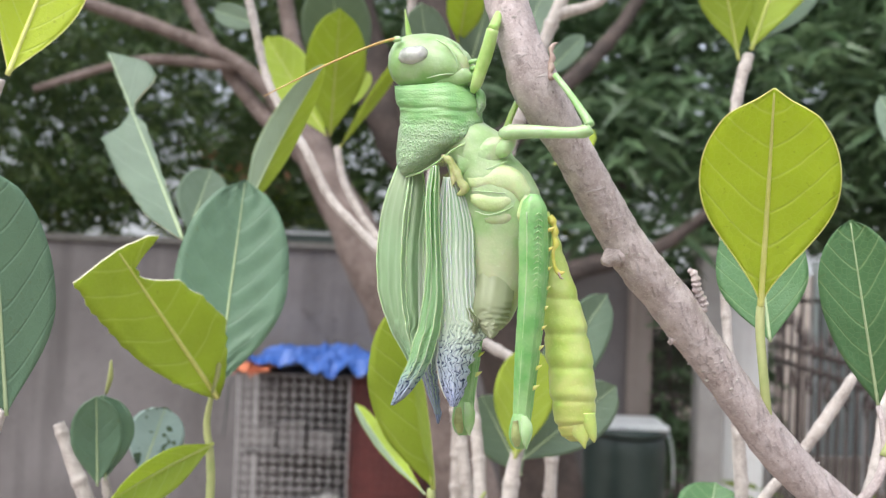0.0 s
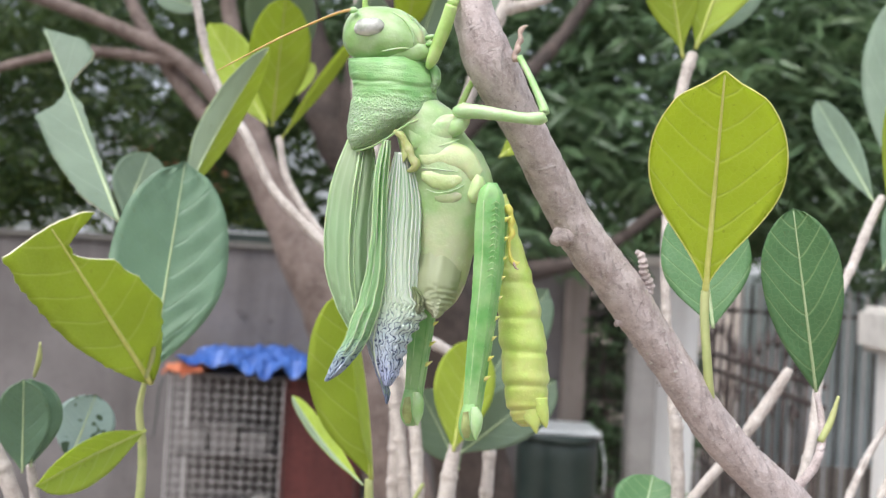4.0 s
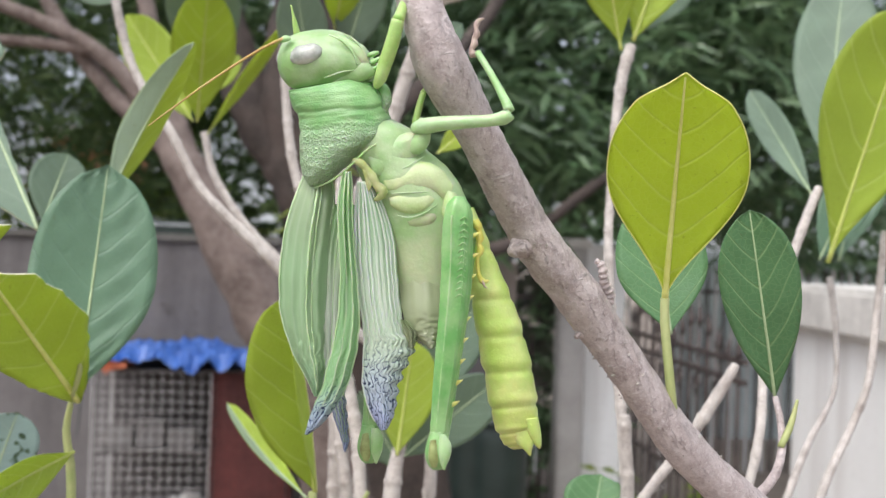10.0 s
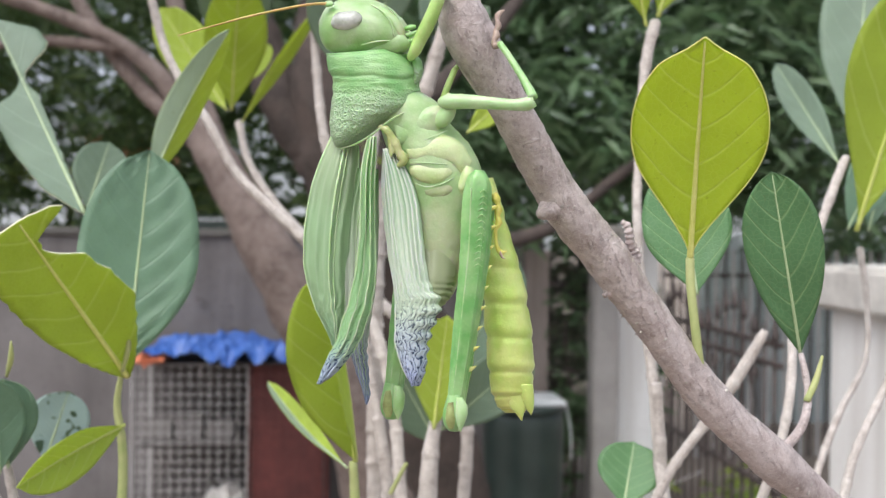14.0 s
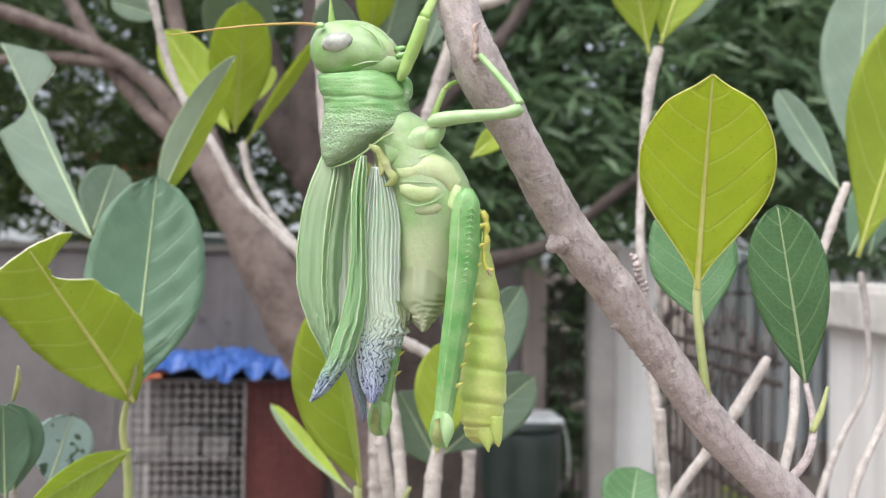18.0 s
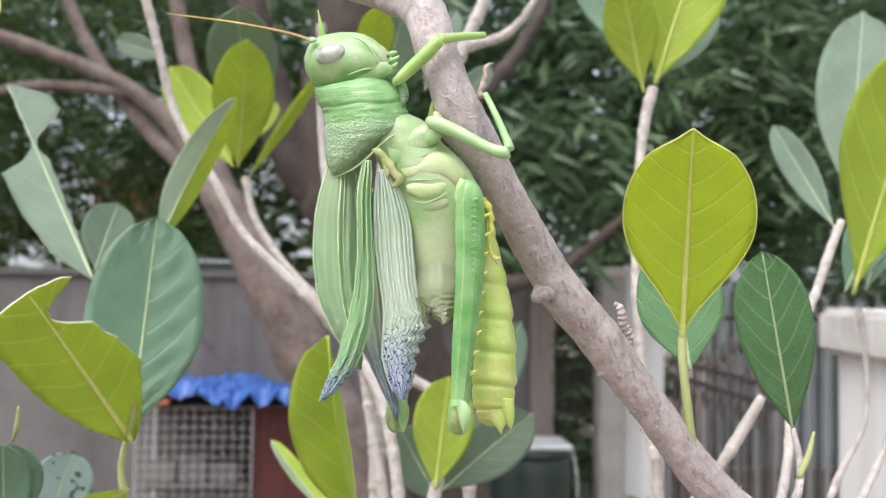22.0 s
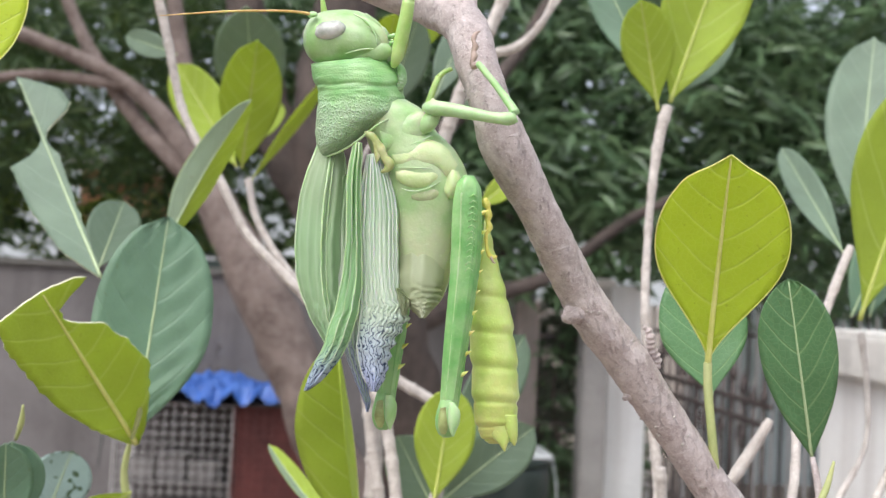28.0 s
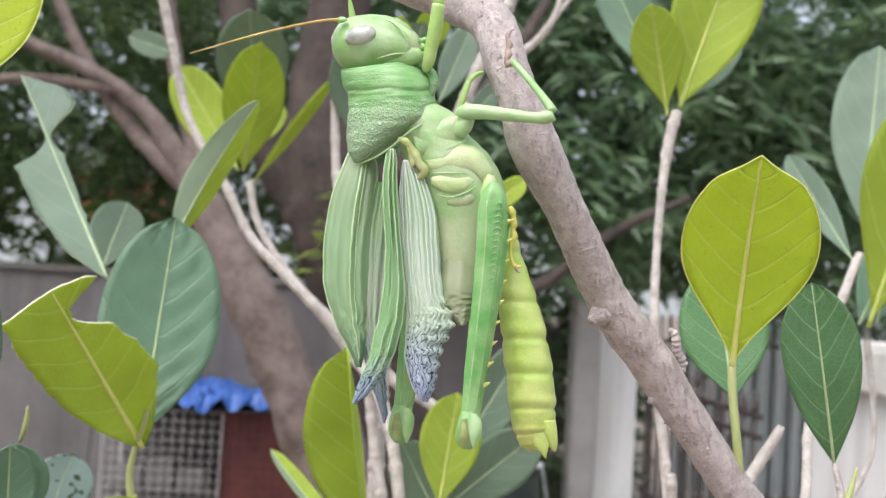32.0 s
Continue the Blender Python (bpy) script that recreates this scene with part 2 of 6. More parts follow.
MANGO = crown_material("mango_foliage", (0.075, 0.135, 0.06), (0.175, 0.26, 0.125), 0.32, 0.3)
FINE = crown_material("fine_foliage", (0.045, 0.09, 0.03), (0.12, 0.175, 0.045), 0.45, 0.3)
BRIGHT = crown_material("bright_foliage", (0.14, 0.22, 0.03), (0.30, 0.36, 0.06), 0.45, 0.4)
def streaked(name, dark, light, stain):
    m, nt, bsdf = mat(name)
    tc = nt.nodes.new("ShaderNodeTexCoord")
    mp = nt.nodes.new("ShaderNodeMapping")
    mp.inputs["Scale"].default_value = (7.0, 7.0, 0.5)
    nt.links.new(tc.outputs["Object"], mp.inputs[0])
    st = N(nt, "ShaderNodeTexNoise", Scale=1.0, Detail=5.0)
    nt.links.new(mp.outputs[0], st.inputs["Vector"])
    a, b = noise_fac(nt, 1.7, 5), noise_fac(nt, 34, 5)
    c = mix_col(nt, ramp(nt, a, 0.35, 0.65), dark, light)
    c = mix_col(nt, math_node(nt, "MULTIPLY", ramp(nt, st.outputs[0], 0.48, 0.72), 0.7), c, stain)
    c = mix_col(nt, math_node(nt, "MULTIPLY", ramp(nt, b, 0.55, 0.75), 0.35), c, stain)
    nt.links.new(c, bsdf.inputs["Base Color"])
    bsdf.inputs["Roughness"].default_value = 0.92
    bump(nt, bsdf, b, 0.4, 0.006)
    return m


WALL = streaked("stained_concrete", (0.135, 0.123, 0.12), (0.205, 0.19, 0.187), (0.08, 0.073, 0.07))
PALE = streaked("pale_render", (0.78, 0.77, 0.745), (0.86, 0.85, 0.83), (0.62, 0.59, 0.56))
PLASTER = streaked("pinkish_plaster", (0.24, 0.20, 0.175), (0.33, 0.28, 0.25), (0.16, 0.135, 0.12))
COPING = grainy("mossy_coping", (0.10, 0.095, 0.085), (0.22, 0.21, 0.19), 4, 40, 0.9, 0.5, 0.006)
CAPSTONE = grainy("weathered_cap", (0.46, 0.44, 0.41), (0.76, 0.73, 0.68), 8, 60, 0.9, 0.5, 0.006)
SOIL = grainy("bare_soil", (0.13, 0.10, 0.08), (0.30, 0.25, 0.20), 0.8, 14, 0.95, 0.6, 0.02)
POST = grainy("concrete_post", (0.30, 0.28, 0.26), (0.44, 0.42, 0.40), 5, 50, 0.9, 0.3, 0.004)
IRON = grainy("rusty_iron", (0.04, 0.035, 0.035), (0.12, 0.09, 0.08), 12, 90, 0.6, 0.3, 0.001, 0.3)
WIRE = grainy("galvanised_wire", (0.44, 0.425, 0.41), (0.64, 0.62, 0.60), 20, 200, 0.5, 0.1, 0.0005, 0.2)
RED = grainy("rust_red_paint", (0.065, 0.022, 0.02), (0.17, 0.047, 0.041), 7, 60, 0.7, 0.3, 0.002)
TARP = grainy("blue_tarpaulin", (0.022, 0.075, 0.31), (0.08, 0.175, 0.50), 9, 70, 0.4, 0.4, 0.004)
ORANGE = grainy("orange_cloth", (0.42, 0.11, 0.05), (0.60, 0.22, 0.11), 12, 90, 0.7, 0.3, 0.003)
# boards and blocks toned down: the cage's inner dimness is in their colours
CAGE_DARK = grainy("cage_board", (0.055, 0.048, 0.045), (0.15, 0.135, 0.13), 4, 40, 0.9, 0.3, 0.003)
BLOCK = grainy("dim_block", (0.13, 0.12, 0.115), (0.26, 0.24, 0.23), 6, 50, 0.9, 0.3, 0.004)
PAPER = grainy("pale_sack", (0.60, 0.57, 0.53), (0.76, 0.73, 0.69), 9, 60, 0.8, 0.3, 0.004)
BLACK = grainy("black_plastic", (0.016, 0.026, 0.023), (0.04, 0.058, 0.05), 6, 60, 0.35, 0.2, 0.003)
WHITE = grainy("white_plastic", (0.55, 0.58, 0.58), (0.76, 0.78, 0.78), 20, 100, 0.4, 0.2, 0.002)
TEAL = grainy("teal_sheet", (0.40, 0.47, 0.47), (0.60, 0.65, 0.64), 2, 20, 0.6, 0.2, 0.004)
HOUSE = grainy("orange_render", (0.50, 0.21, 0.11), (0.66, 0.32, 0.18), 1.5, 20, 0.9, 0.2, 0.005)


# ---- mesh helpers ----
def mesh_object(name, verts, faces, material, parent=None, label="", uvs=None, smooth=True, face_mats=None, extra=()):
    me = bpy.data.meshes.new(name)
    me.from_pydata([tuple(v) for v in verts], [], faces)
    me.materials.append(material)
    for e in extra:
        me.materials.append(e)
    if face_mats:
        me.polygons.foreach_set("material_index", face_mats)
    if smooth:
        me.polygons.foreach_set("use_smooth", [True] * len(me.polygons))
    if uvs:
        lay = me.uv_layers.new(name="UVMap")
        for lp in me.loops:
            lay.data[lp.index].uv = uvs[lp.vertex_index]
    me.update()
    ob = new(name, me)
    if parent:
        ob.parent = parent
    if label:
        ob["label"] = label
    return ob


def part(name, bm, material, parent, label=""):
    me = bpy.data.meshes.new(name)
    bm.to_mesh(me)
    bm.free()
    me.materials.append(material)
    ob = new(name, me)
    if parent:
        ob.parent = parent
    if label:
        ob["label"] = label
    return ob


def box_bm(x0, x1, y0, y1, z0, z1, bevel=0.0):
    bm = bmesh.new()
    bmesh.ops.create_cube(bm, size=1)
    for v in bm.verts:
        v.co = Vector(((x0 + x1) / 2 + v.co.x * (x1 - x0), (y0 + y1) / 2 + v.co.y * (y1 - y0), (z0 + z1) / 2 + v.co.z * (z1 - z0)))
    if bevel:
        bmesh.ops.bevel(bm, geom=bm.edges[:], offset=bevel, segments=2, affect="EDGES")
    return bm


def smooth_path(pts, step):
    """Catmull-Rom through (x, y, z, radius) rows."""
    p = [np.array(q, float) for q in pts]
    p = [2 * p[0] - p[1]] + p + [2 * p[-1] - p[-2]]
    out = []
    for i in range(1, len(p) - 2):
        n = max(2, int(np.linalg.norm(p[i + 1][:3] - p[i][:3]) / step))
        for j in range(n):
            t = j / n
            a, b, c, d = p[i - 1], p[i], p[i + 1], p[i + 2]
            out.append(0.5 * (2 * b + (c - a) * t + (2 * a - 5 * b + 4 * c - d) * t * t + (3 * b - a - 3 * c + d) * t ** 3))
    out.append(p[-2])
    return out


def tube_data(pts, step, sides=14, rough=0.0, freq=300.0, rings=()):
    """Vertices and faces of a closed, uneven tube along rows of (x, y, z, radius)."""
    path = smooth_path(pts, step)
    verts, faces = [], []
    up = Vector((0.31, -0.9, 0.2))
    n = len(path)
    for i, q in enumerate(path):
        a, b = Vector(path[max(0, i - 1)][:3]), Vector(path[min(n - 1, i + 1)][:3])
        d = (b - a).normalized()
        u = (up - d * up.dot(d)).normalized()
        up = u
        w = d.cross(u)
        c = Vector(q[:3])
        r = max(q[3], 1e-5)
        for k in range(sides):
            ang = 2 * math.pi * k / sides
            e = u * math.cos(ang) + w * math.sin(ang)
            rr = r
            if rough:
                rr *= 1 + rough * noise.noise((c + e * r) * freq) + rough * 0.6 * noise.noise((c + e * r) * freq * 3.1)
            verts.append(c + e * rr)
    for i in range(n - 1):
        for k in range(sides):
            k2 = (k + 1) % sides
            faces.append((i * sides + k, i * sides + k2, (i + 1) * sides + k2, (i + 1) * sides + k))
    faces.append(tuple(reversed(range(sides))))
    faces.append(tuple(range((n - 1) * sides, n * sides)))
    return verts, faces


def tube(name, pts, step, material, parent=None, label="", sides=14, rough=0.0, freq=300.0):
    v, f = tube_data(pts, step, sides, rough, freq)
    return mesh_object(name, v, f, material, parent, label)


def empty(name, at, label, category, group="", kind=""):
    e = new(name)
    e.empty_display_size = 0.02
    e.location = at
    return tagged(e, label, category, group, kind)


def local(pts, e):
    o = e.location
    return [(p[0] - o[0], p[1] - o[1], p[2] - o[2], *p[3:]) for p in pts]


# ---- near shoots ----
VIEW = Vector((0.03, 0.035, 1.632))


def bite(kind, s, side, h):
    """Half-width of one side of a blade where insects have eaten it away."""
    j = 0.035 * noise.noise((s * 34, side * 3, 1)) + 0.02 * noise.noise((s * 90, side * 3, 5))
    stops, widths = kind[0 if side < 0 else 1]
    return max(0.012, float(np.interp(s, stops, widths)) + j * min(1.0, s * 5))


# left and right outlines of the two eaten blades: places along the midrib, half-widths
TORN_TOP = (((0, 0.1, 0.25, 0.45, 0.61, 0.85, 1), (0.02, 0.2, 0.40, 0.58, 0.66, 0.70, 0.66)),
            ((0, 0.1, 0.2, 0.41, 0.6, 0.74, 0.77, 0.83, 0.89, 0.93, 0.98, 1), (0.02, 0.26, 0.44, 0.72, 0.60, 0.42, 0.22, 0.05, 0.06, 0.22, 0.54, 0.42)))
RAGGED = (((0, 0.15, 0.4, 0.6, 0.615, 0.64, 0.69, 1), (0.03, 0.53, 0.84, 0.90, 0.60, 0.34, 0.05, 0.03)),
          ((0, 0.6, 0.69, 0.73, 0.80, 0.9, 0.97, 1), (0.03, 0.18, 0.04, 0.14, 0.92, 0.80, 0.28, 0.03)))


def leaf(shoot, base, tip, width, material, fold=10, turn=0, bow=0.03, broad=0.6, tip_cut=0.05, bites=None, quilt=0.5, spots=0, wedge=1.15, turned=None):
    o = shoot.location
    b, t = Vector(base) - o, Vector(tip) - o
    ax = t - b
    length = ax.length
    ax.normalize()
    n = VIEW - o - (b + t) / 2
    n = (n - ax * n.dot(ax)).normalized()
    n.rotate(Matrix.Rotation(radians(turn), 3, ax))
    ac = ax.cross(n)
    NS, NV = 36, 12
    seed = noise.noise((b + o) * 431.0) * 7
    th = 0.00030 + width * 0.004
    top, low, uvs = [], [], []
    for i in range(NS + 1):
        s = 0.5 - 0.5 * math.cos(math.pi * i / NS) if i else 0.0
        s = 0.35 * s + 0.65 * i / NS
        if s < broad:
            h = math.sin(math.pi / 2 * s / broad) ** wedge
        else:
            h = max(0.0, 1 - ((s - broad) / (1.0 - broad)) ** 2.3) ** 0.62
            if s > 1 - tip_cut:
                e = (1 - s) / tip_cut
                h = min(h, 0.05 + (max(0.0, 1 - ((1 - tip_cut - broad) / (1.0 - broad)) ** 2.3) ** 0.62 - 0.05) * e ** 1.5)
        h = max(h, 0.025)
        c = b + ax * (s * length) + n * (bow * length * math.sin(math.pi * s) * -1)
        for k in range(NV + 1):
            v = 2 * k / NV - 1
            hh = bite(bites, s, 1 if v > 0 else -1, h) if bites else h
            d = abs(v) * hh * width / 2
            wave = 0.035 * width * abs(v) * noise.noise((s * 4 + seed, v * 2, seed))
            lane = 6.5 * s - 5.2 * (abs(v) * 0.5) ** 1.3
            q = quilt * 0.010 * width * (1 - abs(2 * abs(v) - 1)) * math.cos(2 * math.pi * lane) * -1
            p = c + ac * (v * hh * width / 2 * math.cos(radians(fold))) + n * (d * math.sin(radians(fold)) + wave + q)
            p += ax * (-0.02 * length * abs(v) * h)
            top.append(p)
            low.append(p - n * th)
            uvs.append((s, 0.5 + v * hh / 2))
    m = len(top)
    W = NV + 1
    faces = []
    for i in range(NS):
        for k in range(NV):
            a = i * W + k
            faces.append((a, a + 1, a + W + 1, a + W))
            faces.append((m + a, m + a + W, m + a + W + 1, m + a + 1))
    rim = [i * W for i in range(NS + 1)] + [NS * W + k for k in range(1, W)] + [i * W + NV for i in range(NS - 1, -1, -1)] + [k for k in range(NV - 1, 0, -1)]
    for i, a in enumerate(rim):
        c2 = rim[(i + 1) % len(rim)]
        faces.append((a, c2, m + c2, m + a))
    mt = SPOTTED if spots else material
    young = material in (YOUNG, OLIVE)
    lab = "yellow-green young leaf" if young else "dark blue-green leathery leaf" if material is MATURE else "deep green glossy leaf" if material is DEEP else "pale grey-green leaf"
    if bites:
        lab = lab.replace(" leaf", " leaf, eaten into along its edge")
    if turned:
        # one half of the blade is folded over and shows its upper face
        flip = [1 if (j // 2) % NV < NV // 2 else 0 for j in range(len(faces) - len(rim))] + [0] * len(rim)
    rim_mats = [0] * (len(faces) - len(rim)) + [1] * len(rim)
    ob = mesh_object("leaf", top + low, faces, mt, shoot, lab, uvs + uvs, face_mats=rim_mats if bites else flip if turned else None, extra=(CUT,) if bites else (turned,) if turned else ())
    if material is YOUNG:
        edge = [top[a] for a in rim[::2]]
        v, f = tube_data([(*q, 0.00012) for q in edge + edge[:1]], 0.0006, 6)
        mesh_object("margin", v, f, RIB_Y, ob, "thin bright rim")
    rib = []
    for i in range(0, 13):
        s = i / 12 * 0.985
        c = b + ax * (s * length) - n * (bow * length * math.sin(math.pi * s)) + n * 0.00002
        rib.append((*c, (0.00075 - 0.00055 * s) * (1.0 if young else 0.68) * (width / 0.03) ** 0.5))
    tube("midrib", rib, length / 24, RIB_Y if material is YOUNG or (young and bites) else RIB_G if turned or not young else RIB_O, ob, sides=6)
    return ob


JOINT = (0.045, 0.40, 1.34)


def rooted(rows):
    """The rows run on, out of sight, down into the sapling's trunk."""
    a, b = Vector(rows[-2][:3]), Vector(rows[-1][:3])
    r = rows[-1][3]
    c = b + (b - a).normalized() * 0.05
    z = min(c.z, 1.50)
    return rows + [(*c, r * 1.05), ((c.x * 2 + JOINT[0]) / 3, (c.y * 2 + JOINT[1]) / 3, z - 0.05, r * 1.2), (*JOINT, r * 1.4)]


def stem(shoot, rows, name="stem", material=None, step=0.0025, rough=0.05, label=""):
    pts = local(rows, shoot)
    if name == "stem" and material is None:
        # swollen nodes along the twig
        walked, out, last = 0.004, [], None
        for q in smooth_path(pts, 0.0009):
            c = Vector(q[:3])
            walked += (c - last).length if last else 0.0
            last = c
            gap = (walked + 0.003 * noise.noise(c * 60)) % 0.014 - 0.007
            out.append((*c, q[3] * (1 + 0.18 * math.exp(-(gap / 0.0011) ** 2))))
        pts, step = out, 0.0012
    return tube(name, pts, step, material or BARK_PALE, shoot, label, 12, rough, 320.0)


SHOOT_TEXT = "leafy shoot with grey-brown stem and %s leaves"


def shoot(at, words):
    return empty("leafy_shoot", at, SHOOT_TEXT % words, "shoot", "leafy shoots of the fruit tree")


BRANCH = [(0.1165, 0.2060, 1.5782, 0.00354), (0.1022, 0.2010, 1.5901, 0.00344), (0.0925, 0.1990, 1.5986, 0.00349), (0.0836, 0.1970, 1.6083, 0.00349), (0.0759, 0.1950, 1.6179, 0.00349), (0.0693, 0.1930, 1.6263, 0.00354), (0.0637, 0.1910, 1.6319, 0.00376), (0.0601, 0.1900, 1.6365, 0.00347), (0.0556, 0.1870, 1.6432, 0.00327), (0.0514, 0.1840, 1.6497, 0.00320), (0.0440, 0.1800, 1.6606, 0.00332), (0.0410, 0.1810, 1.6691, 0.00318), (0.0385, 0.1870, 1.6790, 0.00370), (0.0334, 0.1950, 1.6848, 0.00410)]
LIMB_A = [(0.0334, 0.1950, 1.6848, 0.00396), (0.0249, 0.1980, 1.6870, 0.00278), (0.0166, 0.2000, 1.6911, 0.00300), (0.0102, 0.2030, 1.6960, 0.00286), (-0.0003, 0.2100, 1.7065, 0.00269)]
LIMB_B = [(0.0344, 0.1950, 1.6843, 0.00392), (0.0311, 0.2000, 1.6918, 0.00363), (0.0277, 0.2050, 1.7007, 0.00343), (0.0221, 0.2100, 1.7144, 0.00320)]
LIMB_C = [(0.0380, 0.1900, 1.6802, 0.00285), (0.0390, 0.1950, 1.6876, 0.00225), (0.0389, 0.2000, 1.6964, 0.00222), (0.0371, 0.2050, 1.7110, 0.00208)]
KNOT = [(0.0608, 0.1895, 1.6335, 0.00222), (0.0589, 0.1885, 1.6327, 0.00158), (0.0579, 0.1880, 1.6322, 0.00105), (0.0573, 0.1878, 1.6320, 0.00053)]
STUB = [(0.0738, 0.1938, 1.6232, 0.00105), (0.0752, 0.1932, 1.6253, 0.00095), (0.0740, 0.1925, 1.6278, 0.00081), (0.0736, 0.1920, 1.6295, 0.00077), (0.0731, 0.1920, 1.6307, 0.00068), (0.0723, 0.1920, 1.6312, 0.00036)]
NUB = [(0.0721, 0.1945, 1.6196, 0.00092), (0.0706, 0.1935, 1.6193, 0.00082), (0.0698, 0.1930, 1.6188, 0.00045)]
SCAR = [(0.0446, 0.1795, 1.6602, 0.00182), (0.0443, 0.1772, 1.6600, 0.00146), (0.0442, 0.1765, 1.6599, 0.00073)]
R_STEM = [(0.0881, 0.1965, 1.6037, 0.00085), (0.0868, 0.1958, 1.6115, 0.00080), (0.0864, 0.1980, 1.6210, 0.00078), (0.0870, 0.2000, 1.6251, 0.00079)]
R2_STEM = [(0.1035, 0.2010, 1.5895, 0.00092), (0.1092, 0.2025, 1.5948, 0.00083), (0.1125, 0.2070, 1.6008, 0.00072), (0.1124, 0.2100, 1.6073, 0.00053)]
R2_BUD = [(0.1112, 0.2050, 1.5990, 0.00061), (0.1134, 0.2060, 1.6025, 0.00062), (0.1152, 0.2070, 1.6072, 0.00026)]
UP_STEM = [(0.1248, 0.3400, 1.7004, 0.00186), (0.1209, 0.3350, 1.6898, 0.00183), (0.1176, 0.3300, 1.6732, 0.00142), (0.1158, 0.3270, 1.6547, 0.00126), (0.1136, 0.3200, 1.6350, 0.00138), (0.1141, 0.3150, 1.6112, 0.00142), (0.1160, 0.3100, 1.5869, 0.00154), (0.1151, 0.3000, 1.5649, 0.00161)]
FR_STEM = [(0.1851, 0.3300, 1.6567, 0.00132), (0.1787, 0.3250, 1.6470, 0.00147), (0.1717, 0.3200, 1.6341, 0.00136), (0.1623, 0.3100, 1.6220, 0.00131), (0.1543, 0.3000, 1.6044, 0.00127)]
FR2_STEM = [(0.2180, 0.3800, 1.6277, 0.00131), (0.2154, 0.3700, 1.6070, 0.00108), (0.2094, 0.3600, 1.5875, 0.00086), (0.1950, 0.3500, 1.5712, 0.00120), (0.1832, 0.3400, 1.5562, 0.00125), (0.1729, 0.3300, 1.5406, 0.00138)]
FR3_STEM = [(0.2084, 0.3300, 1.6439, 0.00121), (0.2063, 0.3300, 1.6179, 0.00121), (0.1981, 0.3200, 1.5970, 0.00117), (0.1929, 0.3200, 1.5827, 0.00117), (0.1785, 0.3100, 1.5656, 0.00128), (0.1684, 0.3000, 1.5484, 0.00139)]
L_STEM = [(-0.0315, 0.2960, 1.6041, 0.00039), (-0.0322, 0.2930, 1.5939, 0.00056), (-0.0338, 0.2940, 1.5840, 0.00094), (-0.0326, 0.2940, 1.5757, 0.00111), (-0.0318, 0.2930, 1.5654, 0.00119), (-0.0323, 0.2900, 1.5440, 0.00126)]
L_BUD = [(-0.0316, 0.2900, 1.5930, 0.00046), (-0.0297, 0.2880, 1.5993, 0.00073), (-0.0293, 0.2870, 1.6055, 0.00023)]
L_BUD_B = [(-0.0605, 0.2900, 1.5917, 0.00037), (-0.0588, 0.2880, 1.5965, 0.00073), (-0.0584, 0.2870, 1.6011, 0.00024)]
LL_STEM = [(-0.0773, 0.3000, 1.5812, 0.00159), (-0.0730, 0.3000, 1.5703, 0.00191), (-0.0662, 0.3000, 1.5547, 0.00223)]
LL_STEM_B = [(-0.0618, 0.2950, 1.5677, 0.00109), (-0.0596, 0.2950, 1.5563, 0.00125), (-0.0577, 0.2950, 1.5440, 0.00141)]
F_STEM = [(-0.0290, 0.5070, 1.6855, 0.00186), (-0.0237, 0.5000, 1.6670, 0.00183), (-0.0118, 0.4900, 1.6484, 0.00189), (0.0022, 0.4800, 1.6331, 0.00194), (0.0167, 0.4700, 1.6210, 0.00209), (0.0294, 0.4600, 1.6119, 0.00223), (0.0429, 0.4500, 1.5983, 0.00235)]
N_STEM = [(-0.0646, 0.4300, 1.7602, 0.00213), (-0.0559, 0.4270, 1.7308, 0.00183), (-0.0489, 0.4250, 1.7055, 0.00168), (-0.0393, 0.4200, 1.6873, 0.00166), (-0.0297, 0.4140, 1.6740, 0.00177), (-0.0184, 0.4100, 1.6546, 0.00175), (-0.0074, 0.4050, 1.6433, 0.00186), (0.0089, 0.4000, 1.6282, 0.00197), (0.0223, 0.4000, 1.6131, 0.00210), (0.0359, 0.3900, 1.5948, 0.00217), (0.0427, 0.3800, 1.5673, 0.00223), (0.0453, 0.3700, 1.5375, 0.00229)]
M_STEM = [(0.0109, 0.4200, 1.7402, 0.00189), (0.0110, 0.4200, 1.7180, 0.00174), (0.0120, 0.4200, 1.6958, 0.00174), (0.0154, 0.4150, 1.6687, 0.00187), (0.0214, 0.4100, 1.6468, 0.00184), (0.0268, 0.4050, 1.6254, 0.00196), (0.0302, 0.4000, 1.6045, 0.00207), (0.0340, 0.3950, 1.5800, 0.00217)]
M_TWIG = [(0.0213, 0.4100, 1.6512, 0.00131), (0.0209, 0.4200, 1.6650, 0.00134), (0.0237, 0.4300, 1.6843, 0.00115), (0.0315, 0.4400, 1.7025, 0.00094)]
M_TWIG_B = [(0.0324, 0.4100, 1.6429, 0.00152), (0.0354, 0.4200, 1.6656, 0.00145), (0.0366, 0.4300, 1.6895, 0.00115)]
LM_STEM = [(0.0283, 0.3050, 1.5657, 0.00111), (0.0289, 0.3050, 1.5565, 0.00143), (0.0296, 0.3000, 1.5391, 0.00172)]
LM_STEM_B = [(0.0575, 0.3650, 1.5700, 0.0019), (0.0545, 0.3600, 1.5540, 0.0028), (0.0535, 0.3600, 1.5265, 0.0036)]
LM_BUD = [(0.0398, 0.3300, 1.5499, 0.00078), (0.0448, 0.3300, 1.5595, 0.00061)]
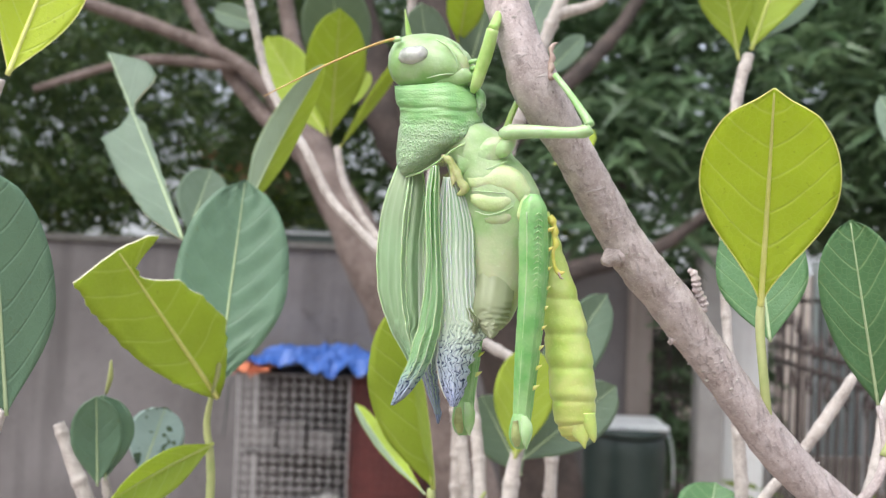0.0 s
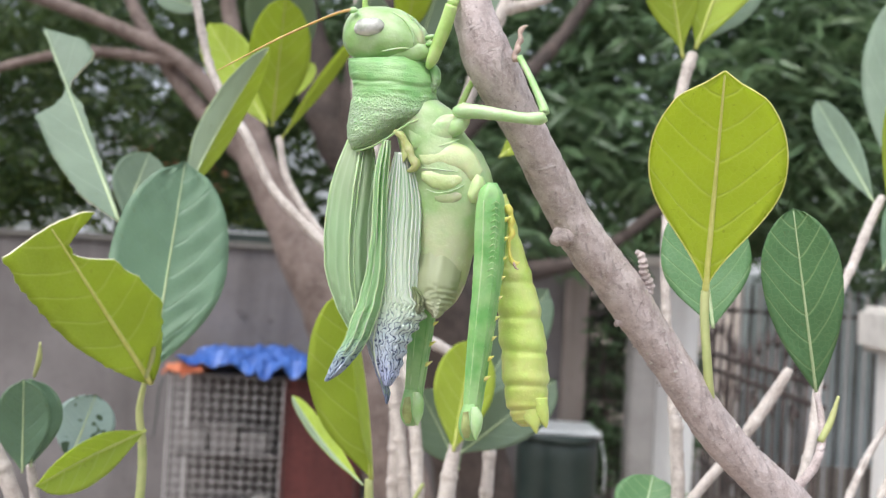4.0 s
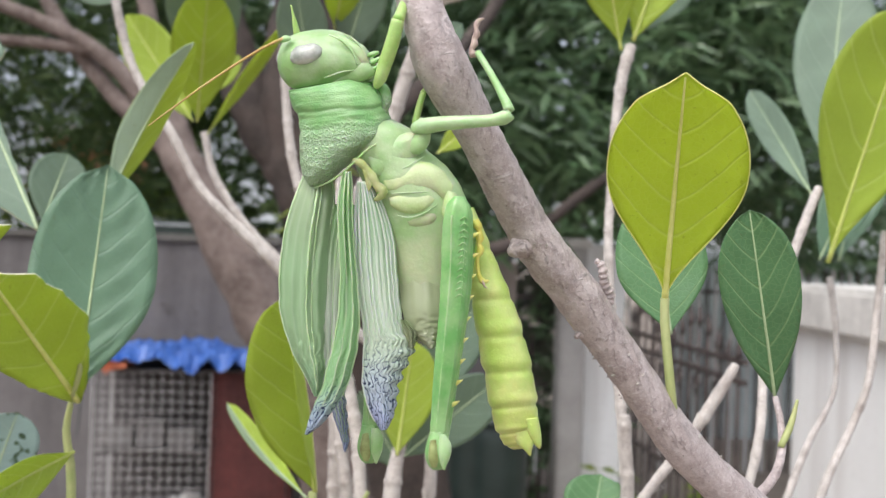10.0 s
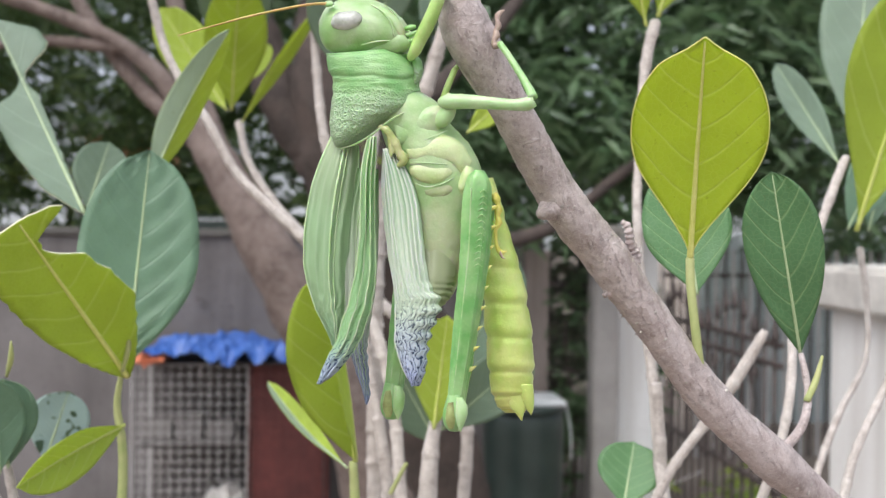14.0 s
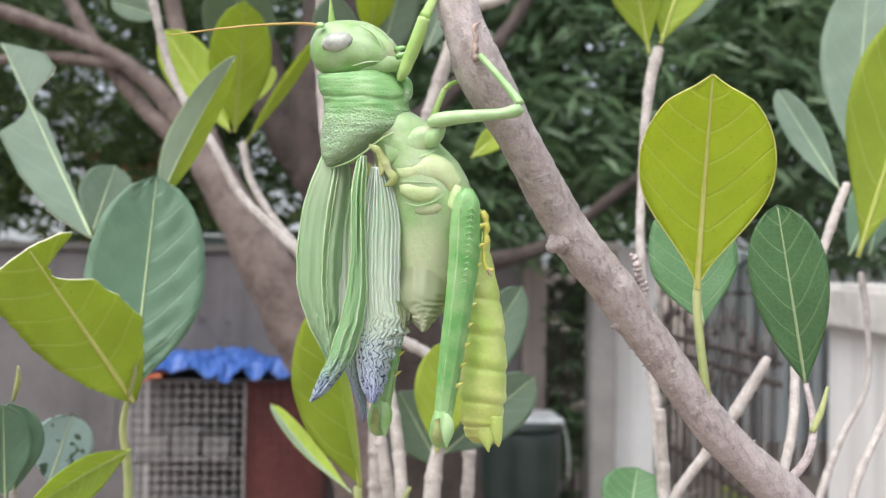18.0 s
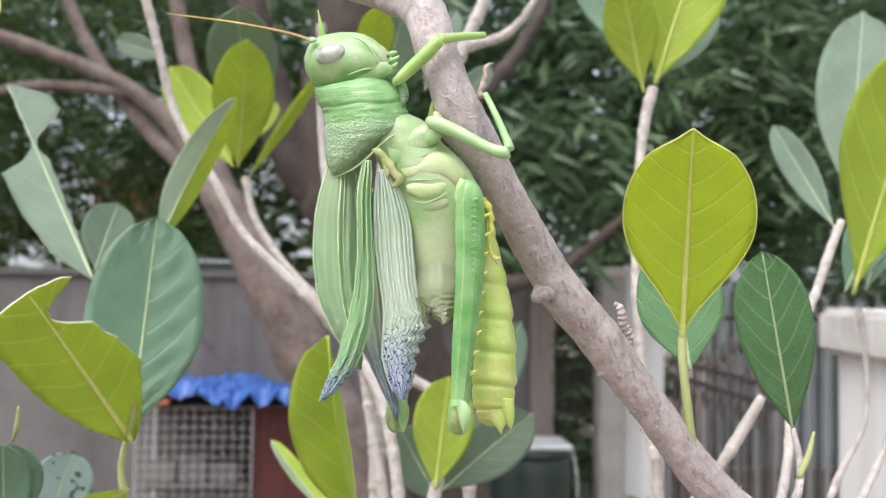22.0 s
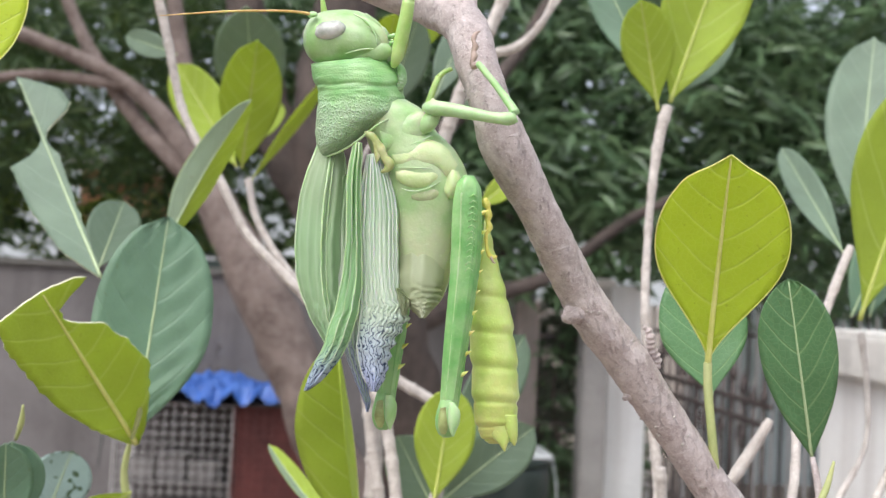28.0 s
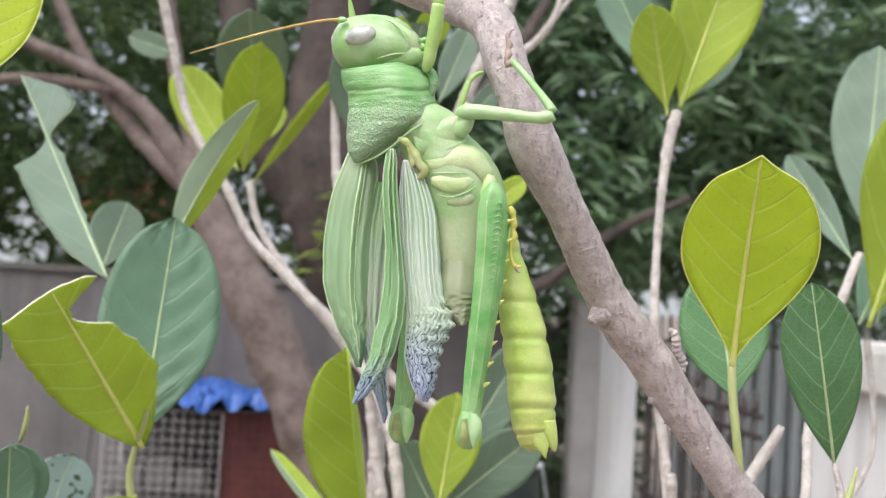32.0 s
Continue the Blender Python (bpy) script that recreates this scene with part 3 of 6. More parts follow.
T_STEM = [(0.1083, 0.4200, 1.7886, 0.00167), (0.0867, 0.4200, 1.7704, 0.00251), (0.0751, 0.4200, 1.7456, 0.00267), (0.0671, 0.4200, 1.7260, 0.00267), (0.0593, 0.4200, 1.7019, 0.00284), (0.0506, 0.4200, 1.6711, 0.00300)]
T_FORK = [(0.0705, 0.4200, 1.7329, 0.00255), (0.0872, 0.4200, 1.7388, 0.00185), (0.0985, 0.4200, 1.7527, 0.00151), (0.1024, 0.4200, 1.7687, 0.00116)]
T_FORK_B = [(0.0985, 0.4200, 1.7527, 0.00104), (0.1085, 0.4200, 1.7665, 0.00093), (0.1182, 0.4200, 1.7793, 0.00081)]
LR_STEM = [(0.1137, 0.3000, 1.5885, 0.00152), (0.1149, 0.3000, 1.5741, 0.00164), (0.1163, 0.3000, 1.5548, 0.00176), (0.1176, 0.3000, 1.5388, 0.00187)]
LR_TWIG = [(0.1411, 0.2900, 1.6044, 0.00105), (0.1365, 0.2900, 1.5965, 0.00165), (0.1273, 0.2900, 1.5824, 0.00150), (0.1165, 0.2900, 1.5684, 0.00135), (0.1090, 0.2900, 1.5545, 0.00135)]

sapling = empty("sapling", (0.05, 0.42, 0), "grey-brown sapling trunk carrying the leafy shoots", "tree trunk")
tube("trunk", local([(0.07, 0.46, -0.02, 0.024), (0.05, 0.44, 0.6, 0.020), (0.04, 0.42, 1.1, 0.017), (0.045, 0.40, 1.36, 0.014)], sapling), 0.02, BARK, sapling, "", 18, 0.1, 60.0)
branch = empty("branch", (0.0534, 0.184, 1.6498), "knobbly grey-brown forked branch running slantwise", "branch")
def gnarled(rows, step=0.0012):
    """Swollen nodes and slight kinks along a stem."""
    out = []
    path = smooth_path(rows, step)
    for i, q in enumerate(path):
        e = i / (len(path) - 1)
        g = sum(a * math.exp(-((e - c) / w) ** 2) for c, a, w in ((0.42, 0.10, 0.010), (0.50, 0.13, 0.009), (0.575, 0.07, 0.007), (0.645, 0.16, 0.010), (0.72, 0.06, 0.008), (0.785, 0.12, 0.009), (0.87, 0.08, 0.008), (0.94, 0.15, 0.012)))
        p = Vector(q[:3])
        d = Vector((noise.noise(p * 70), 0, noise.noise(p * 70 + Vector((9, 0, 0))))) * 0.0006
        out.append((*(p + d), q[3] * (1 + g + 0.07 * noise.noise(p * 110))))
    return out[::3] + [out[-1]]


tube("main_stem", gnarled(local([(0.05, 0.40, 1.30, 0.006), (0.13, 0.30, 1.33, 0.0055), (0.175, 0.225, 1.42, 0.0045), (0.160, 0.215, 1.515, 0.0038), (0.138, 0.211, 1.555, 0.0036)] + BRANCH, branch)), 0.0008, BARK, branch, "", 44, 0.055, 620.0)
lent_rng = np.random.default_rng(11)
lv, lf = [], []
way = smooth_path(local(BRANCH, branch), 0.0006)
for i in range(230):
    j = int(lent_rng.integers(2, len(way) - 3))
    c, d = Vector(way[j][:3]), (Vector(way[j + 2][:3]) - Vector(way[j - 2][:3])).normalized()
    a = Vector(lent_rng.normal(size=3))
    u = (a - d * a.dot(d)).normalized()
    w = d.cross(u)
    r = float(lent_rng.uniform(0.00015, 0.00042))
    p = c + u * way[j][3] * 1.0
    k0 = len(lv)
    lv.append(p + u * r * 0.9)
    for q in range(6):
        ang = q * math.pi / 3
        lv.append(p + (d * math.cos(ang) * 0.8 + w * math.sin(ang) * 1.3) * r - u * r * 0.3)
    lf += [(k0, k0 + 1 + q, k0 + 1 + (q + 1) % 6) for q in range(6)]
tagged(mesh_object("corky_bark", lv, lf, BARK_PALE, branch, "small pale corky bumps"), kind="stuff")
for rows in (LIMB_A, LIMB_B, LIMB_C):
    tube("limb", local(rows, branch), 0.0015, BARK, branch, "", 22, 0.07, 420.0)
tube("knot", local(KNOT, branch), 0.0006, BARK, branch, "blunt scar of a lost twig", 18, 0.30, 1100.0)
def ringed(rows):
    """Close bud-scale rings along a short twig stub."""
    return [(q[0], q[1], q[2], q[3] * (1.06 if i % 4 < 2 else 0.80)) for i, q in enumerate(smooth_path(rows, 0.00022))]


tube("stub", ringed(local(STUB, branch)), 0.0001, BARK, branch, "short ringed twig stub", 14, 0.06, 1300.0)
tube("stub", ringed(local(NUB, branch)), 0.0001, BARK, branch, "short ringed twig stub", 14, 0.06, 1300.0)
tube("knot", local(SCAR, branch), 0.0004, BARK, branch, "ringed scar of a lost twig", 20, 0.18, 1500.0)

shoot_r = shoot(R_STEM[-1][:3] , "broad yellow-green and dark")
stem(shoot_r, R_STEM, "stem", GREEN_STEM)
shoot_r2 = shoot(R2_STEM[-1][:3] , "one dark green drooping")
stem(shoot_r2, R2_STEM, "stem", BARK)
stem(shoot_r2, R2_BUD, "bud", GREEN_STEM, 0.0008, 0.02, "pointed yellow-green bud")
shoot_up = shoot(UP_STEM[-1][:3] , "bunched yellow-green")
stem(shoot_up, rooted(UP_STEM))
shoot_fr = shoot(FR_STEM[-1][:3] , "yellow-green and pale")
stem(shoot_fr, rooted(FR_STEM))
stem(shoot_fr, rooted(FR2_STEM))
stem(shoot_fr, rooted(FR3_STEM))
shoot_l = shoot(L_STEM[-1][:3] , "eaten yellow and dark green")
stem(shoot_l, rooted(L_STEM), "stem", GREEN_STEM)
stem(shoot_l, L_BUD, "bud", GREEN_STEM, 0.0008, 0.02, "pointed yellow-green bud")
stem(shoot_l, L_BUD_B, "bud", GREEN_STEM, 0.0008, 0.02, "pointed yellow-green bud")
shoot_ll = shoot(LL_STEM[-1][:3] , "small dark and spotted")
stem(shoot_ll, rooted(LL_STEM))
stem(shoot_ll, rooted(LL_STEM_B))
shoot_f = shoot(F_STEM[-1][:3] , "spread yellow-green")
stem(shoot_f, rooted(F_STEM))
shoot_n = shoot(N_STEM[-1][:3] , "few pale")
stem(shoot_n, rooted(N_STEM))
shoot_m = shoot(M_STEM[-1][:3] , "few grey-green")
stem(shoot_m, rooted(M_STEM))
stem(shoot_m, M_TWIG)
stem(shoot_m, M_TWIG_B)
shoot_lm = shoot(LM_STEM[-1][:3] , "folded yellow and grey-green")
stem(shoot_lm, rooted(LM_STEM), "stem", GREEN_STEM)
stem(shoot_lm, rooted(LM_STEM_B))
stem(shoot_lm, LM_BUD, "bud", GREEN_STEM, 0.0008, 0.02, "pointed yellow-green bud")
shoot_t = shoot(T_STEM[-1][:3] , "few pale")
stem(shoot_t, rooted(T_STEM))
stem(shoot_t, T_FORK)
stem(shoot_t, T_FORK_B)
shoot_lr = shoot(LR_STEM[-1][:3] , "one dark green")
stem(shoot_lr, rooted(LR_STEM))
stem(shoot_lr, LR_TWIG)
shoot_nl = shoot((-0.03, 0.205, 1.60), "one dark and one yellow")
stem(shoot_nl, rooted([(-0.0455, 0.200, 1.602, 0.0006), (-0.050, 0.203, 1.590, 0.0010), (-0.056, 0.212, 1.56, 0.0012)]))
stem(shoot_nl, rooted([(-0.0580, 0.220, 1.664, 0.0006), (-0.066, 0.223, 1.64, 0.0010), (-0.068, 0.225, 1.57, 0.0012)]))
leaf(shoot_r, (0.0870, 0.2000, 1.6247), (0.0817, 0.1800, 1.6595), 0.0222, YOUNG, fold=12, bow=0.05, quilt=1.3, tip_cut=0.07, broad=0.62, wedge=1.6)
leaf(shoot_r, (0.0928, 0.2120, 1.6182), (0.0920, 0.2220, 1.6440), 0.0172, DEEP, fold=12, bow=0.02, broad=0.5)
leaf(shoot_r, (0.0985, 0.2300, 1.6300), (0.1065, 0.2400, 1.6480), 0.0100, DEEP, fold=12, bow=0.02)
leaf(shoot_r2, (0.1124, 0.2100, 1.6071), (0.1049, 0.2070, 1.6412), 0.0144, DEEP, fold=14, bow=-0.03, broad=0.66, tip_cut=0.0, wedge=1.0, quilt=2.0)
leaf(shoot_up, (0.1218, 0.3400, 1.6990), (0.1110, 0.3300, 1.7330), 0.0178, OLIVE, fold=14, broad=0.62, wedge=1.7)
leaf(shoot_up, (0.1257, 0.3400, 1.7024), (0.1425, 0.3350, 1.7602), 0.0298, OLIVE, fold=18)
leaf(shoot_up, (0.1302, 0.3450, 1.7067), (0.1582, 0.3700, 1.7383), 0.0127, GREY, fold=10)
leaf(shoot_up, (0.1212, 0.3450, 1.7099), (0.1014, 0.3600, 1.7588), 0.0180, MATURE, fold=14)
leaf(shoot_fr, (0.1828, 0.3300, 1.6547), (0.1931, 0.4000, 1.7004), 0.0126, GREY, fold=22)
leaf(shoot_fr, (0.1890, 0.3300, 1.6330), (0.2029, 0.3100, 1.7127), 0.0350, OLIVE, fold=16, broad=0.66, wedge=1.5)
leaf(shoot_fr, (0.2035, 0.3600, 1.6672), (0.2312, 0.4000, 1.7487), 0.0309, GREY, fold=8)
leaf(shoot_fr, (0.1915, 0.3400, 1.6339), (0.2185, 0.3600, 1.6692), 0.0166, MATURE, fold=10)
leaf(shoot_fr, (0.2156, 0.3700, 1.6342), (0.2335, 0.3800, 1.6824), 0.0199, MATURE, fold=10)
leaf(shoot_l, (-0.0322, 0.2980, 1.5940), (-0.0303, 0.3140, 1.6529), 0.0325, MATURE, fold=10, bow=0.02, quilt=3.0, broad=0.5, tip_cut=0.05, wedge=0.95)
leaf(shoot_l, (-0.0312, 0.2940, 1.5912), (-0.0445, 0.2500, 1.6307), 0.0362, OLIVE, fold=8, bow=0.02, bites=TORN_TOP)
leaf(shoot_l, (-0.0470, 0.3100, 1.6344), (-0.0941, 0.3700, 1.7013), 0.0274, GREY, fold=6, bites=RAGGED)
leaf(shoot_l, (-0.0628, 0.3700, 1.6375), (-0.0593, 0.3850, 1.6620), 0.0184, GREY, fold=6)
leaf(shoot_l, (-0.0371, 0.3450, 1.6440), (-0.0111, 0.3340, 1.6921), 0.0132, OLIVE, fold=-26, turn=14, bow=0.08, broad=0.45, tip_cut=0.02, turned=SHEEN)
leaf(shoot_ll, (-0.0598, 0.2900, 1.5682), (-0.0614, 0.2900, 1.5912), 0.0161, MATURE, fold=12)
leaf(shoot_ll, (-0.0680, 0.3450, 1.5569), (-0.0609, 0.3450, 1.5794), 0.0186, GREY, fold=6, spots=1.0)
leaf(shoot_ll, (-0.0318, 0.2940, 1.5784), (-0.0474, 0.2600, 1.5708), 0.0131, OLIVE, fold=26, turn=-30)
leaf(shoot_ll, (-0.0612, 0.2880, 1.5671), (-0.0612, 0.2850, 1.5916), 0.0136, MATURE, fold=10)
leaf(shoot_f, (-0.0318, 0.5000, 1.6901), (-0.0237, 0.4600, 1.7430), 0.0287, OLIVE, fold=12)
leaf(shoot_f, (-0.0353, 0.5100, 1.6914), (-0.0695, 0.5200, 1.7428), 0.0264, OLIVE, fold=14)
leaf(shoot_f, (-0.0269, 0.5000, 1.6842), (0.0087, 0.4800, 1.7347), 0.0092, OLIVE, fold=30, turn=40)
leaf(shoot_f, (-0.0298, 0.5300, 1.7159), (-0.0342, 0.5000, 1.7691), 0.0358, GREY, fold=8)
leaf(shoot_f, (-0.0306, 0.5000, 1.7008), (-0.0152, 0.5200, 1.7261), 0.0114, OLIVE, fold=20)
leaf(shoot_n, (-0.0525, 0.4300, 1.7267), (-0.0786, 0.4500, 1.7378), 0.0111, GREY, fold=10)
leaf(shoot_n, (-0.0625, 0.4200, 1.7477), (-0.0815, 0.4000, 1.7640), 0.0269, OLIVE, fold=10)
leaf(shoot_m, (0.0221, 0.4200, 1.6941), (0.0151, 0.4100, 1.7333), 0.0199, GREY, fold=10)
leaf(shoot_m, (0.0344, 0.4300, 1.7078), (0.0448, 0.4200, 1.7469), 0.0204, GREY, fold=10)
leaf(shoot_m, (0.0304, 0.4300, 1.7213), (0.0348, 0.4000, 1.7424), 0.0154, OLIVE, fold=12)
leaf(shoot_lm, (0.0290, 0.3050, 1.5657), (0.0200, 0.2880, 1.6200), 0.0300, OLIVE, fold=48, turn=-52, broad=0.5)
leaf(shoot_lm, (0.0266, 0.3100, 1.5629), (-0.0041, 0.4000, 1.5746), 0.0079, OLIVE, fold=32, turn=30, turned=SHEEN)
leaf(shoot_lm, (0.0556, 0.3600, 1.5641), (0.0598, 0.3600, 1.6027), 0.0211, OLIVE, fold=10)
leaf(shoot_lm, (0.0593, 0.3700, 1.5730), (0.0901, 0.3900, 1.6207), 0.0217, GREY, fold=16, turn=20)
leaf(shoot_lm, (0.0584, 0.3700, 1.5612), (0.0911, 0.3700, 1.5889), 0.0210, GREY, fold=12, turn=10)
leaf(shoot_lm, (0.0611, 0.4000, 1.5493), (0.0444, 0.4000, 1.5795), 0.0218, GREY, fold=10)
leaf(shoot_t, (0.0547, 0.4400, 1.7178), (0.0702, 0.4600, 1.7597), 0.0154, GREY, fold=10)
leaf(shoot_t, (0.0666, 0.4400, 1.7106), (0.0865, 0.4600, 1.7342), 0.0109, GREY, fold=10)
leaf(shoot_t, (0.0422, 0.4300, 1.7334), (0.0533, 0.4200, 1.7544), 0.0140, OLIVE, fold=12)
leaf(shoot_t, (0.0646, 0.3500, 1.6642), (0.0790, 0.3600, 1.6774), 0.0084, OLIVE, fold=12)
leaf(shoot_lr, (0.1048, 0.3000, 1.5532), (0.1107, 0.3100, 1.5698), 0.0191, DEEP, fold=10)
leaf(shoot_nl, (-0.0450, 0.2000, 1.6010), (-0.0468, 0.1950, 1.6440), 0.0185, MATURE, fold=10, broad=0.5)
leaf(shoot_nl, (-0.0570, 0.2200, 1.6650), (-0.0500, 0.2300, 1.7000), 0.0170, YOUNG, fold=12)


# ---- yard behind ----
def structure(name, bm, material, label, category):
    ob = part(name, bm, material, None)
    return tagged(ob, label, category, kind="structure")


gv, gf = [], []
GN = 60
for i in range(GN + 1):
    for j in range(GN + 1):
        gx, gy = (i / GN * 2 - 1), (j / GN * 2 - 1)
        px, py = 400 * gx * abs(gx) ** 1.6, 400 * gy * abs(gy) ** 1.6
        gv.append((px, py, 0.03 * noise.noise((px * 0.9, py * 0.9, 0)) - 0.02))
for i in range(GN):
    for j in range(GN):
        a = i * (GN + 1) + j
        gf.append((a, a + GN + 1, a + GN + 2, a + 1))
tagged(mesh_object("ground", gv, gf, SOIL), "bare brown soil of a yard", "ground", kind="structure")

wall = structure("wall_back", box_bm(-6.0, 1.12, 5.45, 5.60, -0.1, 1.655, 0.006), WALL, "stained grey concrete boundary wall", "wall")
structure("wall_coping", box_bm(-6.0, 1.12, 5.42, 5.63, 1.655, 1.70, 0.012), COPING, "dark mossy coping on the boundary wall", "coping")
structure("wall_pillar", box_bm(1.0, 1.13, 5.36, 5.447, -0.1, 1.60, 0.008), PLASTER, "dull pinkish plastered wall end", "wall")
structure("wall_pale", box_bm(1.50, 1.76, 5.34, 5.50, -0.1, 1.72, 0.008), PALE, "pale rendered wall piece beside the gate", "wall")

rail = empty("wall_ornament", (-0.85, 5.5, 1.70), "black rail with white dashes on the wall", "ornament")
part("rail", box_bm(-0.26, 0.26, -0.02, 0.02, 0.0, 0.075, 0.004), BLACK, rail)
for i in range(14):
    part("dash", box_bm(-0.23 + i * 0.034, -0.21 + i * 0.034, -0.026, -0.0205, 0.045, 0.06), WHITE, rail)


def post(x0, x1, y0, y1, top, label):
    p = empty("gate_post", ((x0 + x1) / 2, (y0 + y1) / 2, 0), label, "post")
    w, d = (x1 - x0) / 2, (y1 - y0) / 2
    part("shaft", box_bm(-w, w, -d, d, -0.05, top, 0.012), POST, p)
    part("cap", box_bm(-w - 0.02, w + 0.02, -d - 0.02, d + 0.02, top, top + 0.05, 0.012), CAPSTONE, p)
    return p


post(1.345, 1.49, 5.18, 5.34, 1.70, "grey square concrete gate post")

# iron grille between wall and post
grille = empty("iron_grille", (1.255, 5.5, 0), "black iron grille of close upright bars", "grille")
for i in range(9):
    x = -0.14 + i * 0.032
    tube("bar", [(x - 0.0, -0.12, 0.0, 0.006), (x, -0.12, 0.8, 0.006), (x, -0.12, 1.56, 0.006)], 0.5, IRON, grille, sides=6)
for z in (0.3, 0.9, 1.4):
    part("cross_bar", box_bm(-0.16, 0.15, -0.128, -0.112, z, z + 0.025), IRON, grille)

# open gate with spikes, swung towards the viewer
gate = empty("iron_gate", (1.72, 5.1, 0), "rusty iron gate of spiked bars standing open", "gate")
gate.rotation_euler = (0, 0, radians(-91.5))
for i in range(14):
    x = 0.05 + i * 0.108
    top = 1.30 + 0.06 * math.sin(i * 0.9)
    v, f = tube_data([(x, 0, 0.12, 0.008), (x, 0, 0.7, 0.008), (x, 0, top, 0.008)], 0.6, 8)
    b = mesh_object("bar", v, f, IRON, gate)
    v, f = tube_data([(x, 0, top, 0.006), (x, 0, top + 0.02, 0.017), (x, 0, top + 0.05, 0.013), (x, 0, top + 0.10, 0.0015)], 0.01, 8)
    mesh_object("spike", v, f, IRON, b)
for z in (0.16, 0.66, 1.16, 1.24):
    part("rail", box_bm(0.0, 1.52, -0.012, 0.012, z, z + 0.022, 0.003), IRON, gate)
for i in range(6):
    x = 0.16 + i * 0.22
    rows = [(x + 0.045 * (1 - a / 12) * math.cos(a * 0.9), -0.014, 1.10 + 0.06 * (1 - a / 12) * math.sin(a * 0.9), 0.006) for a in range(11)]
    tube("scroll", rows, 0.02, IRON, gate, sides=6)

# low side wall with a capping slab
side = empty("side_wall", (1.86, 3.55, 0), "pale low wall with a weathered capping slab", "wall", kind="structure")
side.rotation_euler = (0, 0, radians(-97.5))
part("masonry", box_bm(0.0, 3.6, 0.0, 0.34, -0.05, 1.40, 0.01), PALE, side)
part("slab", box_bm(-0.06, 3.66, -0.06, 0.40, 1.40, 1.57, 0.022), CAPSTONE, side)

# wire cage with tarpaulin
cage = empty("wire_cage", (-1.08, 4.92, 0.18), "wire mesh animal cage with a rust-red end under a tarpaulin", "cage")
CW, CR, CD, CH = 0.575, 0.40, 0.45, 0.82
NVW, NHW = 13, 18
for i in range(NVW):
    x = CW * i / (NVW - 1)
    r = 0.004 if i in (0, NVW - 1) else 0.0019
    tube("upright_wire", [(x, 0, 0, r), (x, 0, CH / 2, r), (x, 0, CH, r)], 0.4, WIRE, cage, sides=6)
for i in range(NHW):
    z = CH * i / (NHW - 1)
    tube("cross_wire", [(0, -0.004, z, 0.0019), (CW / 2, -0.006, z + 0.002, 0.0019), (CW, -0.004, z, 0.0019)], 0.3, WIRE, cage, sides=6)
for i in range(9):
    x = CW + CR * (i + 0.5) / 9
    tube("upright_wire", [(x, 0, 0, 0.0022), (x, 0, CH / 2, 0.0022), (x, 0, CH, 0.0022)], 0.4, RED, cage, sides=6)
for i in range(NHW):
    z = CH * i / (NHW - 1)
    tube("cross_wire", [(CW, -0.003, z, 0.0022), (CW + CR / 2, -0.004, z, 0.0022), (CW + CR, -0.003, z, 0.0022)], 0.3, RED, cage, sides=6)
for x in (0.0, CW + 0.006, CW + CR):
    for y in (0.012, CD):
        part("post", box_bm(x - 0.006, x + 0.006, y - 0.006, y + 0.006, -0.18, CH, 0.002), RED if x else WIRE, cage, "rust-red frame post" if x else "")
part("back_panel", box_bm(0.02, CW + CR, CD + 0.01, CD + 0.02, 0, CH), CAGE_DARK, cage)
part("end_panel", box_bm(CW + 0.02, CW + CR - 0.02, 0.06, 0.075, 0.0, CH), RED, cage, "rust-red board behind the mesh")
part("floor_panel", box_bm(0, CW + CR, 0.02, CD, -0.012, 0.0), CAGE_DARK, cage)
part("shelf", box_bm(0.02, CW, 0.05, CD, 0.40, 0.412), CAGE_DARK, cage)
part("roof_panel", box_bm(-0.01, CW + CR + 0.01, 0.0, CD, CH + 0.004, CH + 0.014), CAGE_DARK, cage)


def crumpled(name, x0, x1, y0, y1, z0, amp, material, label, category, seed, sag=0.06):
    v, f = [], []
    nx, ny = 70, 34
    for i in range(nx + 1):
        for j in range(ny + 1):
            u, w = i / nx, j / ny
            drop = (0.4 + 1.1 * abs(noise.noise((u * 7, seed, 0)))) * sag
            x, y = x0 + (x1 - x0) * u, y0 + (y1 - y0) * w
            q = Vector((x * 13, y * 7, seed))
            z = z0 + amp * (0.35 + 0.55 * noise.noise(q * 0.32) + 0.35 * abs(noise.noise(q * 0.9)) + 0.25 * abs(noise.noise(q * 2.1)) - 0.16 * abs(noise.noise(q * 4.7)))
            edge = min(u, 1 - u, w * 1.5) * 12
            z -= drop * max(0, 1 - edge) if w < 0.2 or u < 0.1 or u > 0.9 else 0
            v.append((x + 0.012 * noise.noise(q * 1.7), y - 0.03 * max(0, 1 - edge) + 0.02 * noise.noise(q * 3.0), z))
    for i in range(nx):
        for j in range(ny):
            a = i * (ny + 1) + j
            f.append((a, a + ny + 1, a + ny + 2, a + 1))
    ob = mesh_object(name, v, f, material, smooth=False)
    sol = ob.modifiers.new("thick", "SOLIDIFY")
    sol.thickness = 0.004
    return tagged(ob, label, category)


crumpled("tarpaulin", -1.04, -0.13, 4.87, 5.40, 1.045, 0.13, TARP, "crumpled blue tarpaulin lying on the cage", "tarpaulin", 3.0, 0.085)
crumpled("cloth", -1.10, -0.90, 4.865, 5.05, 1.012, 0.09, ORANGE, "faded orange cloth under the tarpaulin", "cloth", 8.0)
crumpled("sack", -0.76, -0.53, 4.98, 5.2, 0.20, 0.16, PAPER, "pale crumpled sack inside the cage", "sack", 5.0, 0.1)
